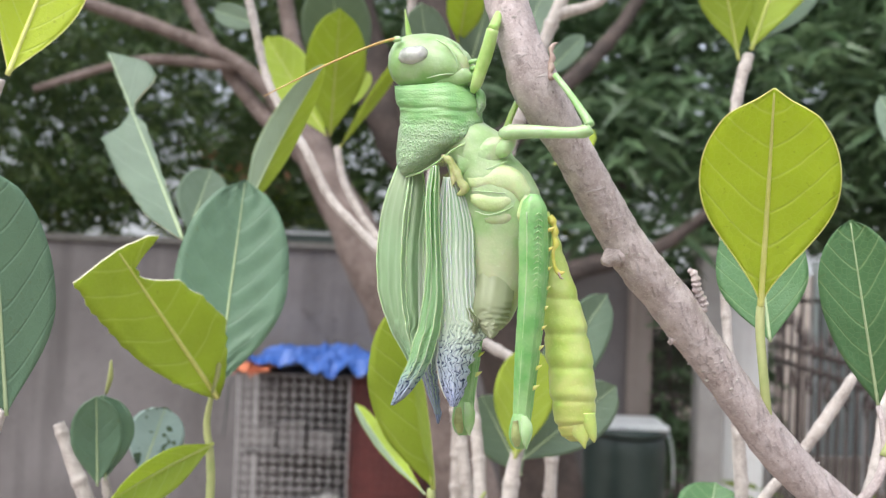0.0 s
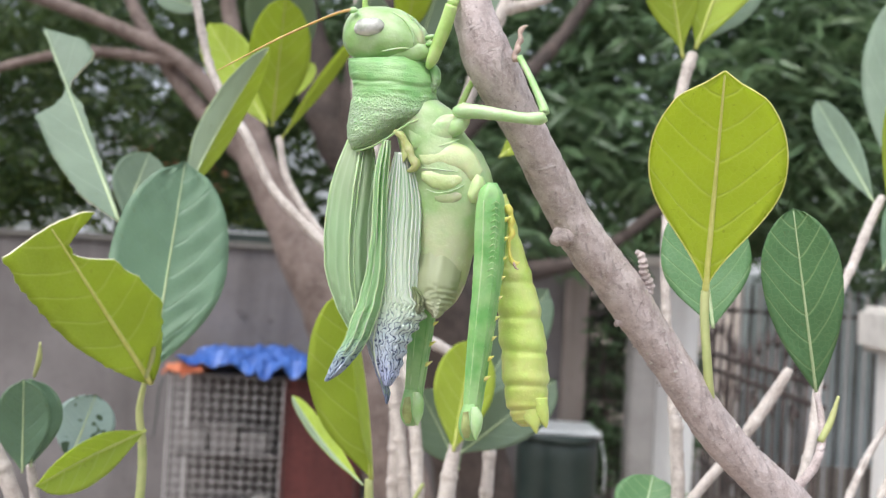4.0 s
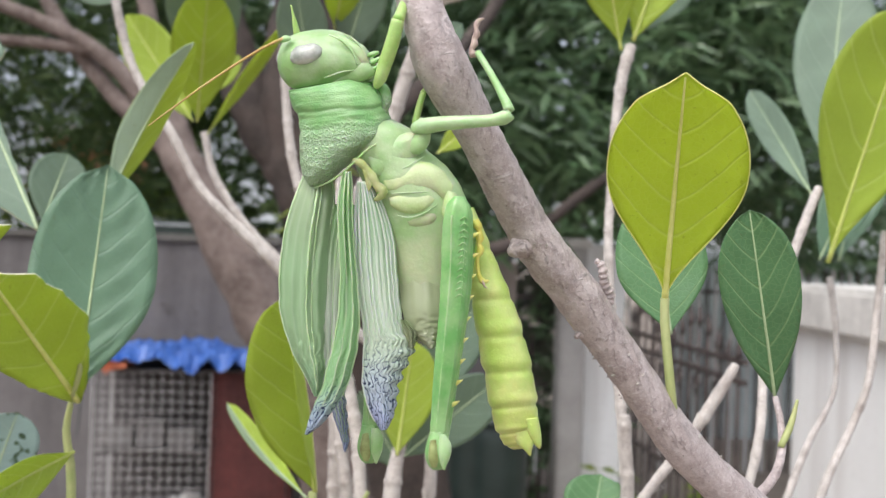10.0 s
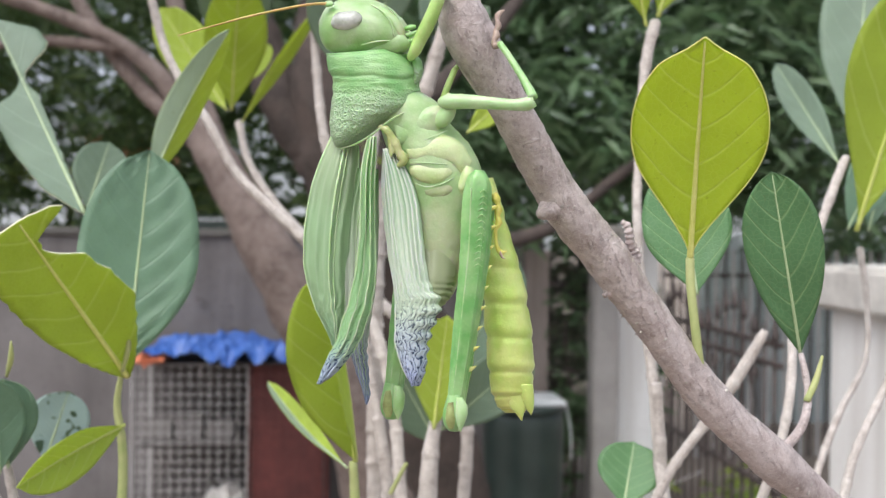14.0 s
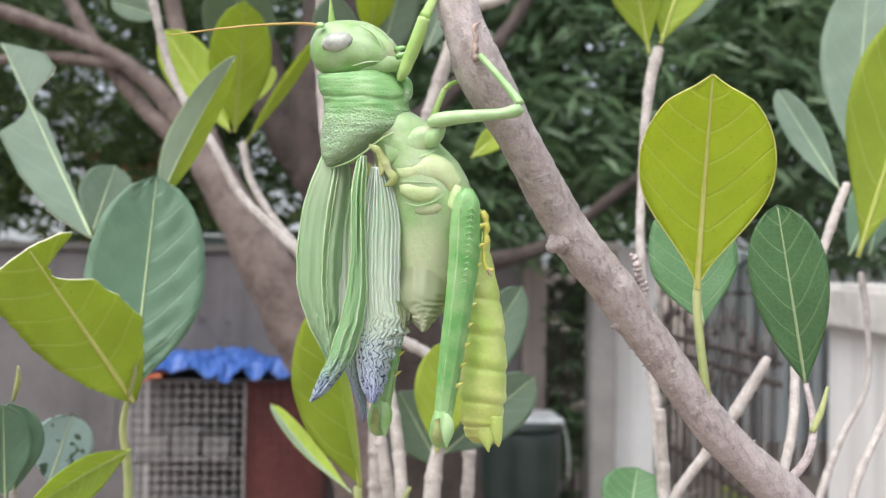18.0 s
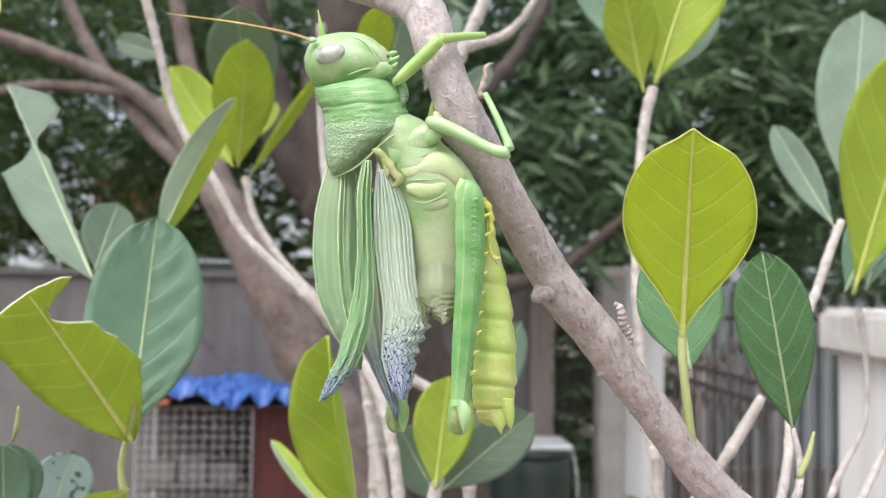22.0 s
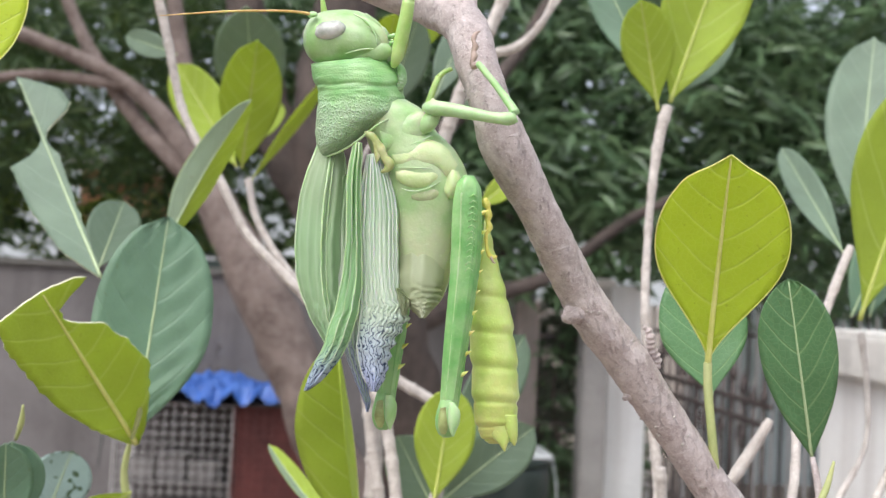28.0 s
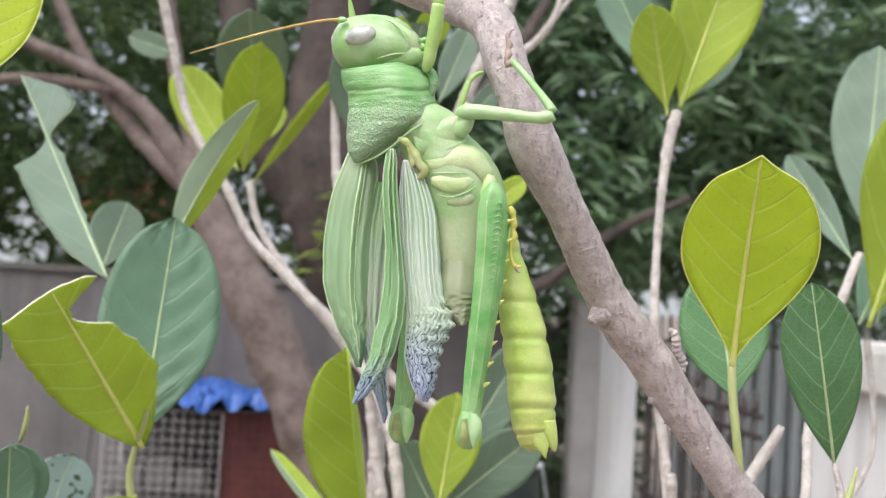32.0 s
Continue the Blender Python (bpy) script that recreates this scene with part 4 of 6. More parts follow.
for i in range(3):
    tagged(part("brick", box_bm(-1.05 + i * 0.16, -0.91 + i * 0.16, 5.05, 5.2, 0.594, 0.594 + 0.10 + 0.04 * (i % 2), 0.006), BLOCK, None), "dark grey block on the cage shelf", "block", "blocks on the cage shelf")

hook = tube("black_cord", [(-1.105, 4.90, 0.99, 0.004), (-1.125, 4.89, 0.92, 0.004), (-1.13, 4.89, 0.80, 0.004), (-1.145, 4.90, 0.68, 0.003)], 0.02, BLACK, sides=8)
tagged(hook, "black cord hanging from the cage corner", "cord")

# black drum
drum = empty("drum", (0.93, 5.02, 0), "black plastic drum with a pale folded lid", "drum")
tube("body", [(0, 0, 0.0, 0.19), (0, 0, 0.2, 0.205), (0, 0, 0.5, 0.21), (0, 0, 0.70, 0.215), (0, 0, 0.76, 0.205)], 0.04, BLACK, drum, sides=32)
tube("rim", [(0, 0, 0.76, 0.222), (0, 0, 0.79, 0.225), (0, 0, 0.80, 0.215)], 0.01, BLACK, drum, sides=32)
part("lid", box_bm(-0.20, 0.20, -0.17, 0.17, 0.80, 0.824, 0.009), WHITE, drum, "pale folded lid")
tube("strap", [(0.215, -0.05, 0.79, 0.004), (0.235, -0.09, 0.65, 0.004), (0.24, -0.08, 0.50, 0.004)], 0.03, WHITE, drum, sides=6)

cable = tube("cable", [(0.1, 4.3, 0.22, 0.0022), (0.7, 4.35, 0.30, 0.0022), (1.3, 4.4, 0.42, 0.0022), (1.72, 4.5, 0.55, 0.0022)], 0.1, WIRE, sides=6)
tagged(cable, "thin pale wire stretched across the yard", "wire")

# distance
house = empty("house", (-2.17, 9.2, 0), "orange rendered house glimpsed behind the trees", "house")
part("wall", box_bm(-0.33, 0.32, 0, 1.2, 0, 2.60), HOUSE, house)
part("roof", box_bm(-0.45, 0.44, -0.15, 1.35, 2.604, 2.70, 0.02), CAPSTONE, house, "grey concrete roof slab")
win = part("window", box_bm(-0.12, 0.14, -0.03, 0.02, 1.2, 2.0, 0.01), BLACK, house, "dark window")
part("sill", box_bm(-0.16, 0.18, -0.07, 0.0, 1.15, 1.196, 0.005), CAPSTONE, win)
sheets = empty("sheet_fence", (3.2, 8.6, 0), "teal corrugated sheet fence beyond the gate", "fence")
for i in range(12):
    v, f = [], []
    for j in range(17):
        x = i * 0.36 + j * 0.36 / 16
        y = 0.02 * math.sin(j * math.pi / 2) + 0.012 * (i % 2)
        v += [(x, y, 0), (x, y, 1.72 + 0.04 * (i % 3)), (x, y + 0.004, 0), (x, y + 0.004, 1.72 + 0.04 * (i % 3))]
    for j in range(16):
        a = j * 4
        f += [(a, a + 4, a + 5, a + 1), (a + 2, a + 3, a + 7, a + 6), (a + 1, a + 5, a + 7, a + 3)]
    mesh_object("sheet", v, f, TEAL, sheets)
fence = empty("far_fence", (2.4, 7.2, 0), "far pale fence of thin upright bars", "fence")
for i in range(34):
    part("bar", box_bm(i * 0.07, i * 0.07 + 0.018, 0, 0.018, 0, 1.62), IRON if i % 2 else WIRE, fence)
part("cross_bar", box_bm(0, 2.4, 0.019, 0.035, 1.4, 1.43), IRON, fence)


# ---- trees ----
def tree(at, label, trunks, material, group=""):
    e = empty("tree", at, label, "tree", group)
    for k, rows in enumerate(trunks):
        tube("trunk" if k == 0 else "limb", local(rows, e), 0.05, material, e, "", 18, 0.16, 9.0)
    return e


def crown(e, name, regions, n, size, slim, droop, material, rng, cluster=7, label=""):
    """Sprays of folded leaves scattered in ellipsoids (cx, cy, cz, rx, ry, rz)."""
    o = e.location
    vs, fs = [], []
    vol = np.array([r[3] * r[4] * r[5] for r in regions])
    pick = rng.choice(len(regions), n, p=vol / vol.sum())
    for r in pick:
        cx, cy, cz, rx, ry, rz = regions[r]
        d = rng.normal(size=3)
        d *= rng.uniform(0.25, 1.0) ** 0.5 / np.linalg.norm(d)
        c = np.array([cx + d[0] * rx - o[0], cy + d[1] * ry - o[1], cz + d[2] * rz - o[2]])
        if noise.noise(Vector(c) * 2.6) < -0.22:
            continue
        for k in range(cluster):
            a = rng.uniform(0, 2 * math.pi)
            w = np.array([math.cos(a), math.sin(a), rng.uniform(-droop, 0.35)])
            w /= np.linalg.norm(w)
            L = size * rng.uniform(0.6, 1.25)
            s = np.cross(w, rng.normal(size=3))
            s /= np.linalg.norm(s)
            b = c + rng.normal(size=3) * size * 0.25
            up = np.cross(s, w)
            wd = L * slim
            i = len(vs)
            vs += [b, b + w * L * 0.45 + s * wd + up * wd * 0.4, b + w * L * 0.5, b + w * L * 0.45 - s * wd + up * wd * 0.4, b + w * L - np.array([0, 0, L * 0.12])]
            fs += [(i, i + 1, i + 2), (i, i + 2, i + 3), (i + 1, i + 4, i + 2), (i + 2, i + 4, i + 3)]
    ob = mesh_object(name, vs, fs, material, e, label, smooth=False)
    return tagged(ob, kind="stuff")


rng = np.random.default_rng(4)
tree_a = tree((0.28, 3.62, 0), "leaning brown tree with forked trunk before the wall", [
    [(0.28, 3.62, -0.05, 0.15), (0.10, 3.55, 0.75, 0.12), (-0.06, 3.50, 1.15, 0.105), (-0.24, 3.50, 1.52, 0.10), (-0.43, 3.52, 1.85, 0.075), (-0.60, 3.55, 2.12, 0.042), (-0.80, 3.55, 2.32, 0.030), (-1.15, 3.57, 2.47, 0.026), (-1.70, 3.55, 2.62, 0.02)],
    [(-0.43, 3.52, 1.80, 0.06), (-0.54, 3.58, 2.15, 0.038), (-0.66, 3.6, 2.6, 0.03), (-0.75, 3.6, 3.3, 0.025)],
    [(-0.50, 3.54, 1.95, 0.04), (-0.82, 3.6, 2.26, 0.03), (-1.08, 3.62, 2.7, 0.022), (-1.15, 3.6, 3.3, 0.02)],
    [(-0.80, 3.55, 2.32, 0.024), (-1.2, 3.6, 2.34, 0.018), (-1.6, 3.6, 2.22, 0.012)]], BARK_TREE)
crown(tree_a, "crown", [(-1.9, 5.9, 2.75, 1.7, 0.8, 1.0), (-1.0, 6.3, 3.2, 1.6, 0.7, 1.0), (-2.2, 5.2, 3.3, 1.6, 0.5, 0.7), (-2.9, 6.0, 2.3, 1.2, 0.8, 0.7), (-0.6, 6.0, 2.0, 1.0, 0.4, 0.35)], 3400, 0.13, 0.09, 1.1, FINE, rng, 8)
tree_b = tree((0.55, 4.3, 0), "thick dark brown tree with spreading limbs", [
    [(0.55, 4.3, -0.05, 0.2), (0.42, 4.2, 0.7, 0.17), (0.25, 4.1, 1.35, 0.16), (0.02, 4.05, 1.85, 0.19), (-0.08, 4.05, 2.3, 0.17), (-0.05, 4.1, 2.9, 0.13), (0.0, 4.1, 3.5, 0.1)],
    [(0.05, 4.05, 1.8, 0.13), (-0.30, 4.1, 2.25, 0.10), (-0.5, 4.2, 2.9, 0.08), (-0.6, 4.2, 3.5, 0.06)],
    [(0.18, 4.08, 1.45, 0.09), (0.55, 4.3, 1.60, 0.05), (0.95, 4.45, 1.72, 0.034), (1.35, 4.5, 2.02, 0.026), (1.7, 4.5, 2.2, 0.018)],
    [(0.05, 4.05, 2.0, 0.08), (0.40, 4.3, 2.35, 0.045), (0.75, 4.6, 2.75, 0.035), (1.0, 4.8, 3.2, 0.03)]], BARK_DARK)
crown(tree_b, "crown", [(0.95, 4.75, 2.15, 0.55, 0.25, 0.5), (0.3, 4.9, 2.4, 0.5, 0.25, 0.5), (1.6, 5.4, 2.7, 1.5, 0.7, 0.95), (0.6, 5.6, 3.0, 1.2, 0.7, 0.9), (2.7, 5.8, 2.5, 1.2, 0.8, 0.9), (2.4, 5.6, 3.6, 1.6, 0.7, 0.8), (1.4, 5.0, 2.0, 0.7, 0.4, 0.35)], 2100, 0.21, 0.10, 1.0, MANGO, rng, 8)
tree_c = tree((0.98, 6.45, 0), "dark slim tree behind the boundary wall", [
    [(0.98, 6.45, -0.05, 0.11), (1.0, 6.42, 0.7, 0.09), (0.97, 6.42, 1.3, 0.08), (1.04, 6.5, 1.9, 0.07), (1.3, 6.9, 2.8, 0.05)]], BARK_DARK)
crown(tree_c, "crown", [(2.3, 7.4, 3.2, 2.6, 0.7, 1.6), (4.4, 7.6, 2.9, 1.6, 0.8, 1.6), (0.4, 7.4, 2.8, 1.2, 0.6, 1.5)], 1800, 0.24, 0.10, 1.0, MANGO, rng, 8)
crown(tree_c, "lower_foliage", [(1.5, 6.25, 0.9, 0.6, 0.25, 0.9)], 420, 0.2, 0.11, 0.9, MANGO, rng, 7)
vine = empty("vine", (1.26, 5.36, 0), "dark climbing vine on the iron grille", "vine")
tube("stem", [(0.0, -0.02, -0.02, 0.008), (0.03, -0.02, 0.6, 0.007), (-0.04, -0.02, 1.1, 0.005), (0.02, -0.02, 1.5, 0.003)], 0.05, BARK_DARK, vine, "", 8, 0.1, 9.0)
crown(vine, "foliage", [(1.25, 5.34, 1.0, 0.12, 0.05, 0.55), (1.27, 5.34, 0.5, 0.10, 0.05, 0.3)], 70, 0.09, 0.12, 0.9, MANGO, rng, 6)
hedge = empty("hedge", (-2.0, 7.5, 0), "dense green hedge beyond the wall", "hedge")
crown(hedge, "foliage", [(-1.9, 7.9, 3.4, 2.4, 0.4, 0.9), (-2.6, 7.6, 2.4, 2.6, 0.5, 1.6), (-0.6, 7.6, 2.3, 1.5, 0.5, 1.6), (-4.6, 7.2, 1.8, 1.6, 0.6, 1.2)], 3300, 0.16, 0.12, 0.9, FINE, rng, 8)
for hx in (-2.4, -1.2, -0.2, 0.9, 1.8):
    tube("stem", [(hx, 0.1, -0.02, 0.03), (hx + 0.06, 0.12, 1.2, 0.024), (hx - 0.05, 0.1, 2.6, 0.014)], 0.1, BARK_DARK, hedge, "", 10, 0.1, 9.0)
# bright patch low in the foliage; its sunlight is put into the leaf colour
glow = empty("bush", (-0.9, 6.6, 0), "yellow-green bush beyond the wall, coloured as if sunlit", "bush")
crown(glow, "foliage", [(-1.2, 6.7, 1.95, 0.8, 0.3, 0.28), (-2.6, 6.7, 2.0, 0.7, 0.3, 0.3), (0.2, 6.7, 1.9, 0.6, 0.3, 0.3)], 320, 0.12, 0.14, 0.8, BRIGHT, rng, 7)
tufts = empty("wall_tufts", (-0.78, 5.44, 1.24), "tiny dry tufts clinging to the concrete wall", "moss")
crown(tufts, "tuft", [(-0.78, 5.435, 1.22, 0.28, 0.012, 0.10)], 16, 0.03, 0.12, 0.6, BARK_DARK, rng, 3)
sprig = empty("bamboo_sprig", (0.0, 3.75, 1.95), "sprig of narrow bright green leaves on the trunk", "sprig")
crown(sprig, "foliage", [(-0.02, 3.72, 1.92, 0.16, 0.06, 0.16)], 16, 0.12, 0.07, 0.5, BRIGHT, rng, 6)
weeds = empty("weeds", (1.62, 4.9, 0), "low green weeds by the foot of the gate", "weeds")
crown(weeds, "foliage", [(1.60, 4.95, 0.30, 0.12, 0.15, 0.30), (1.52, 4.85, 0.12, 0.2, 0.2, 0.15), (1.9, 4.4, 0.3, 0.1, 0.5, 0.3)], 90, 0.10, 0.14, 0.4, BRIGHT, rng, 6)


# ---- insect ----
K, LENS = 8.63e-5, 1681.3


def fine_noise(nt, tc, scale, detail=3.0, stretch=(1, 1, 1)):
    mp = nt.nodes.new("ShaderNodeMapping")
    mp.inputs["Scale"].default_value = stretch
    nt.links.new(tc.outputs["Object"], mp.inputs[0])
    n = N(nt, "ShaderNodeTexNoise", Scale=scale, Detail=detail)
    nt.links.new(mp.outputs[0], n.inputs["Vector"])
    return n.outputs[0]


def skin(name, col, pale, scale, fine, rough=0.42, strength=0.3, dist=0.0003, sss=0.3, blush=None):
    """Soft new cuticle: two scales of mottling, fine relief, light let through. blush: a colour that takes over along the part (U)."""
    m, nt, bsdf = mat(name)
    tc = nt.nodes.new("ShaderNodeTexCoord")
    a = fine_noise(nt, tc, scale, 4)
    b = fine_noise(nt, tc, fine, 4)
    c = mix_col(nt, ramp(nt, a, 0.36, 0.64), col, pale)
    if blush:
        sep = nt.nodes.new("ShaderNodeSeparateXYZ")
        nt.links.new(tc.outputs["UV"], sep.inputs[0])
        f = math_node(nt, "ADD", sep.outputs[0], math_node(nt, "MULTIPLY", math_node(nt, "SUBTRACT", a, 0.5), 0.4))
        c = mix_col(nt, math_node(nt, "MULTIPLY", ramp(nt, f, blush[1], blush[2]), blush[3]), c, blush[0])
    fleck = ramp(nt, fine_noise(nt, tc, fine * 1.7, 2), 0.62, 0.72)
    c = mix_col(nt, math_node(nt, "MULTIPLY", fleck, 0.18), c, tuple(min(1, q * 1.35 + 0.05) for q in pale))
    nt.links.new(c, bsdf.inputs["Base Color"])
    bsdf.inputs["Roughness"].default_value = rough
    bsdf.inputs["Subsurface Weight"].default_value = sss
    bsdf.inputs["Subsurface Radius"].default_value = (0.5, 1.0, 0.25)
    bsdf.inputs["Subsurface Scale"].default_value = 0.0016
    bump(nt, bsdf, math_node(nt, "ADD", b, math_node(nt, "MULTIPLY", a, 0.5)), strength, dist)
    return m


def saddle_skin(name):
    """The saddle: smooth dark green in front, crosswise folds, and a pale, worm-pitted rear half."""
    m, nt, bsdf = mat(name)
    tc = nt.nodes.new("ShaderNodeTexCoord")
    sep = nt.nodes.new("ShaderNodeSeparateXYZ")
    nt.links.new(tc.outputs["UV"], sep.inputs[0])
    a = fine_noise(nt, tc, 260, 3)
    s = math_node(nt, "ADD", sep.outputs[0], math_node(nt, "MULTIPLY", math_node(nt, "SUBTRACT", a, 0.5), 0.22))
    rear = ramp(nt, s, 0.36, 0.54)
    v = N(nt, "ShaderNodeTexVoronoi", Scale=1900.0)
    v.feature = "DISTANCE_TO_EDGE"
    nz = N(nt, "ShaderNodeTexNoise", Scale=700.0, Detail=2.0)
    nt.links.new(tc.outputs["Object"], nz.inputs["Vector"])
    shift = nt.nodes.new("ShaderNodeVectorMath")
    shift.operation = "MULTIPLY_ADD"
    nt.links.new(nz.outputs["Color"], shift.inputs[0])
    shift.inputs[1].default_value = (0.0009, 0.0009, 0.0009)
    nt.links.new(tc.outputs["Object"], shift.inputs[2])
    nt.links.new(shift.outputs[0], v.inputs["Vector"])
    worm = math_node(nt, "SUBTRACT", 1.0, ramp(nt, v.outputs[0], 0.02, 0.22))
    fold = fine_noise(nt, tc, 1.0, 3.0, (230, 230, 1500))
    c = mix_col(nt, ramp(nt, a, 0.36, 0.64), (0.19, 0.40, 0.13), (0.32, 0.52, 0.22))
    c = mix_col(nt, math_node(nt, "MULTIPLY", rear, 0.75), c, (0.38, 0.54, 0.31))
    c = mix_col(nt, math_node(nt, "MULTIPLY", math_node(nt, "MULTIPLY", worm, rear), 0.35), c, (0.58, 0.68, 0.48))
    c = mix_col(nt, math_node(nt, "MULTIPLY", ramp(nt, fold, 0.58, 0.72), 0.3), c, (0.46, 0.62, 0.36))
    nt.links.new(c, bsdf.inputs["Base Color"])
    bsdf.inputs["Roughness"].default_value = 0.33
    bsdf.inputs["Subsurface Weight"].default_value = 0.2
    bsdf.inputs["Subsurface Radius"].default_value = (0.5, 1.0, 0.25)
    bsdf.inputs["Subsurface Scale"].default_value = 0.0012
    h = math_node(nt, "ADD", math_node(nt, "MULTIPLY", worm, math_node(nt, "ADD", math_node(nt, "MULTIPLY", rear, 0.9), 0.08)), math_node(nt, "MULTIPLY", fold, 0.7))
    bump(nt, bsdf, h, 1.0, 0.00022)
    return m


HEAD_G = skin("head_green", (0.25, 0.42, 0.14), (0.40, 0.53, 0.28), 260, 1500, 0.33)
PRON_G = saddle_skin("pronotum_green")
THOR_G = skin("thorax_green", (0.34, 0.52, 0.22), (0.50, 0.63, 0.35), 220, 1400, 0.36, blush=((0.50, 0.51, 0.33), 0.45, 0.75, 0.8))
PLATE_Y = skin("cream_plate", (0.45, 0.57, 0.24), (0.60, 0.69, 0.38), 240, 1400, 0.34)
ABD_Y = skin("abdomen_yellow_green", (0.46, 0.60, 0.13), (0.62, 0.70, 0.24), 170, 1300, 0.32, blush=((0.52, 0.50, 0.12), 0.55, 1.0, 0.6))
LEG_G = skin("leg_green", (0.15, 0.37, 0.10), (0.30, 0.50, 0.20), 260, 1500, 0.3)
LEG_PALE = skin("pale_leg_green", (0.30, 0.50, 0.19), (0.44, 0.60, 0.32), 260, 1500, 0.34)
LEG_Y = skin("yellowish_leg", (0.33, 0.51, 0.12), (0.46, 0.60, 0.22), 260, 1500, 0.34)
KNEE = skin("knee_brown", (0.17, 0.17, 0.05), (0.34, 0.40, 0.15), 420, 1500, 0.3, sss=0.1)
SPINE_Y = skin("yellow_spine", (0.66, 0.64, 0.10), (0.82, 0.80, 0.30), 300, 1500, 0.4)
FOOT_B = skin("brown_foot", (0.26, 0.18, 0.145), (0.46, 0.35, 0.29), 600, 2000, 0.5, sss=0.05)
FOOT_Y = skin("tan_hind_foot", (0.56, 0.52, 0.08), (0.70, 0.66, 0.18), 500, 2000, 0.45, sss=0.1)
FLANK = skin("pale_flank", (0.40, 0.48, 0.24), (0.53, 0.58, 0.36), 160, 1200, 0.5, blush=((0.50, 0.50, 0.33), 0.3, 0.9, 0.7))
VEIN_G = skin("pale_green_vein", (0.40, 0.60, 0.28), (0.54, 0.70, 0.42), 300, 1500, 0.35)
VEIN_W = skin("whitish_vein", (0.66, 0.78, 0.60), (0.80, 0.88, 0.74), 300, 1500, 0.35)
HINGE = skin("tan_hinge", (0.36, 0.40, 0.14), (0.52, 0.54, 0.27), 500, 1500, 0.4)
EYE = skin("pale_grey_eye", (0.30, 0.32, 0.27), (0.56, 0.56, 0.51), 520, 2200, 0.16, 0.08, sss=0.1)
ANT = skin("tan_antenna", (0.42, 0.24, 0.08), (0.60, 0.42, 0.16), 200, 900, 0.5)


def wing_material(name, top, mid, tip, lanes, through, ink, tip_at, ink_at, stripe=0.3, white=(0.85, 0.88, 0.80)):
    """Soft wing: green at the root, paler on the way, blue at the tip, with squirming dark vein lines there (along U)."""
    m, nt, bsdf = mat(name)
    uv = nt.nodes.new("ShaderNodeTexCoord")
    sep = nt.nodes.new("ShaderNodeSeparateXYZ")
    nt.links.new(uv.outputs["UV"], sep.inputs[0])
    wob = noise_fac(nt, 160, 3)
    u = math_node(nt, "ADD", sep.outputs[0], math_node(nt, "MULTIPLY", math_node(nt, "SUBTRACT", wob, 0.5), 0.16))
    c = mix_col(nt, ramp(nt, u, 0.02, 0.42), top, mid)
    c = mix_col(nt, ramp(nt, u, *tip_at), c, tip)
    wav = noise_fac(nt, 640, 2)
    squirm = ramp(nt, u, ink_at[0] - 0.15, ink_at[1])
    lane = math_node(nt, "ADD", math_node(nt, "MULTIPLY", sep.outputs[1], lanes), math_node(nt, "MULTIPLY", math_node(nt, "MULTIPLY", wav, squirm), 4.6))
    tri = math_node(nt, "PINGPONG", lane, 0.5)
    line = math_node(nt, "SUBTRACT", 1.0, ramp(nt, tri, 0.05, 0.17))
    pale = ramp(nt, tri, 0.30, 0.46)
    c = mix_col(nt, math_node(nt, "MULTIPLY", pale, stripe), c, white)
    c = mix_col(nt, math_node(nt, "MULTIPLY", line, stripe * 0.5), c, tuple(q * 0.9 for q in top))
    c = mix_col(nt, math_node(nt, "MULTIPLY", math_node(nt, "MULTIPLY", line, ramp(nt, u, *ink_at)), ink), c, (0.025, 0.045, 0.12))
    nt.links.new(c, bsdf.inputs["Base Color"])
    bsdf.inputs["Roughness"].default_value = 0.3
    nrm = bump(nt, bsdf, tri, 0.6, 0.0004)
    tl = nt.nodes.new("ShaderNodeBsdfTranslucent")
    nt.links.new(c, tl.inputs["Color"])
    mx = nt.nodes.new("ShaderNodeMixShader")
    mx.inputs[0].default_value = through
    nt.links.new(bsdf.outputs[0], mx.inputs[1])
    nt.links.new(tl.outputs[0], mx.inputs[2])
    nt.links.new(mx.outputs[0], nt.nodes["Material Output"].inputs[0])
    return m


TEG = wing_material("tegmen_green", (0.28, 0.54, 0.18), (0.34, 0.58, 0.27), (0.42, 0.50, 0.60), 4.0, 0.35, 1.0, (0.80, 0.95), (0.76, 0.88), 0.12)
TEG_BROAD = wing_material("broad_tegmen_green", (0.46, 0.56, 0.34), (0.42, 0.60, 0.34), (0.32, 0.55, 0.30), 6.0, 0.4, 0.25, (0.85, 1.0), (0.85, 1.0), 0.12)
HIND = wing_material("hindwing_pale", (0.38, 0.60, 0.32), (0.76, 0.88, 0.70), (0.56, 0.62, 0.88), 7.0, 0.35, 1.0, (0.66, 0.95), (0.60, 0.76), 0.35)
HIND_FAR = wing_material("far_hindwing_green", (0.32, 0.54, 0.22), (0.62, 0.68, 0.56), (0.40, 0.47, 0.70), 7.0, 0.4, 0.8, (0.62, 0.9), (0.62, 0.85), 0.2)
MEMB = wing_material("membrane_pale", (0.44, 0.53, 0.28), (0.51, 0.56, 0.35), (0.70, 0.72, 0.54), 3.0, 0.5, 0.0, (0.8, 1.0), (0.9, 1.0), 0.06)


def Q(px, py, dy=0.0):
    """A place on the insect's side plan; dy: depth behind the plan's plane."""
    s = 1 + dy / LENS
    return Vector((((px - 784) * s + 84) * K, dy * K, -((py - 441) * s + 141) * K))


def seated(ob, parent):
    """A part of a part, laid out on the same plan as its parent."""
    ob.location = ob.location - parent.location
    return ob


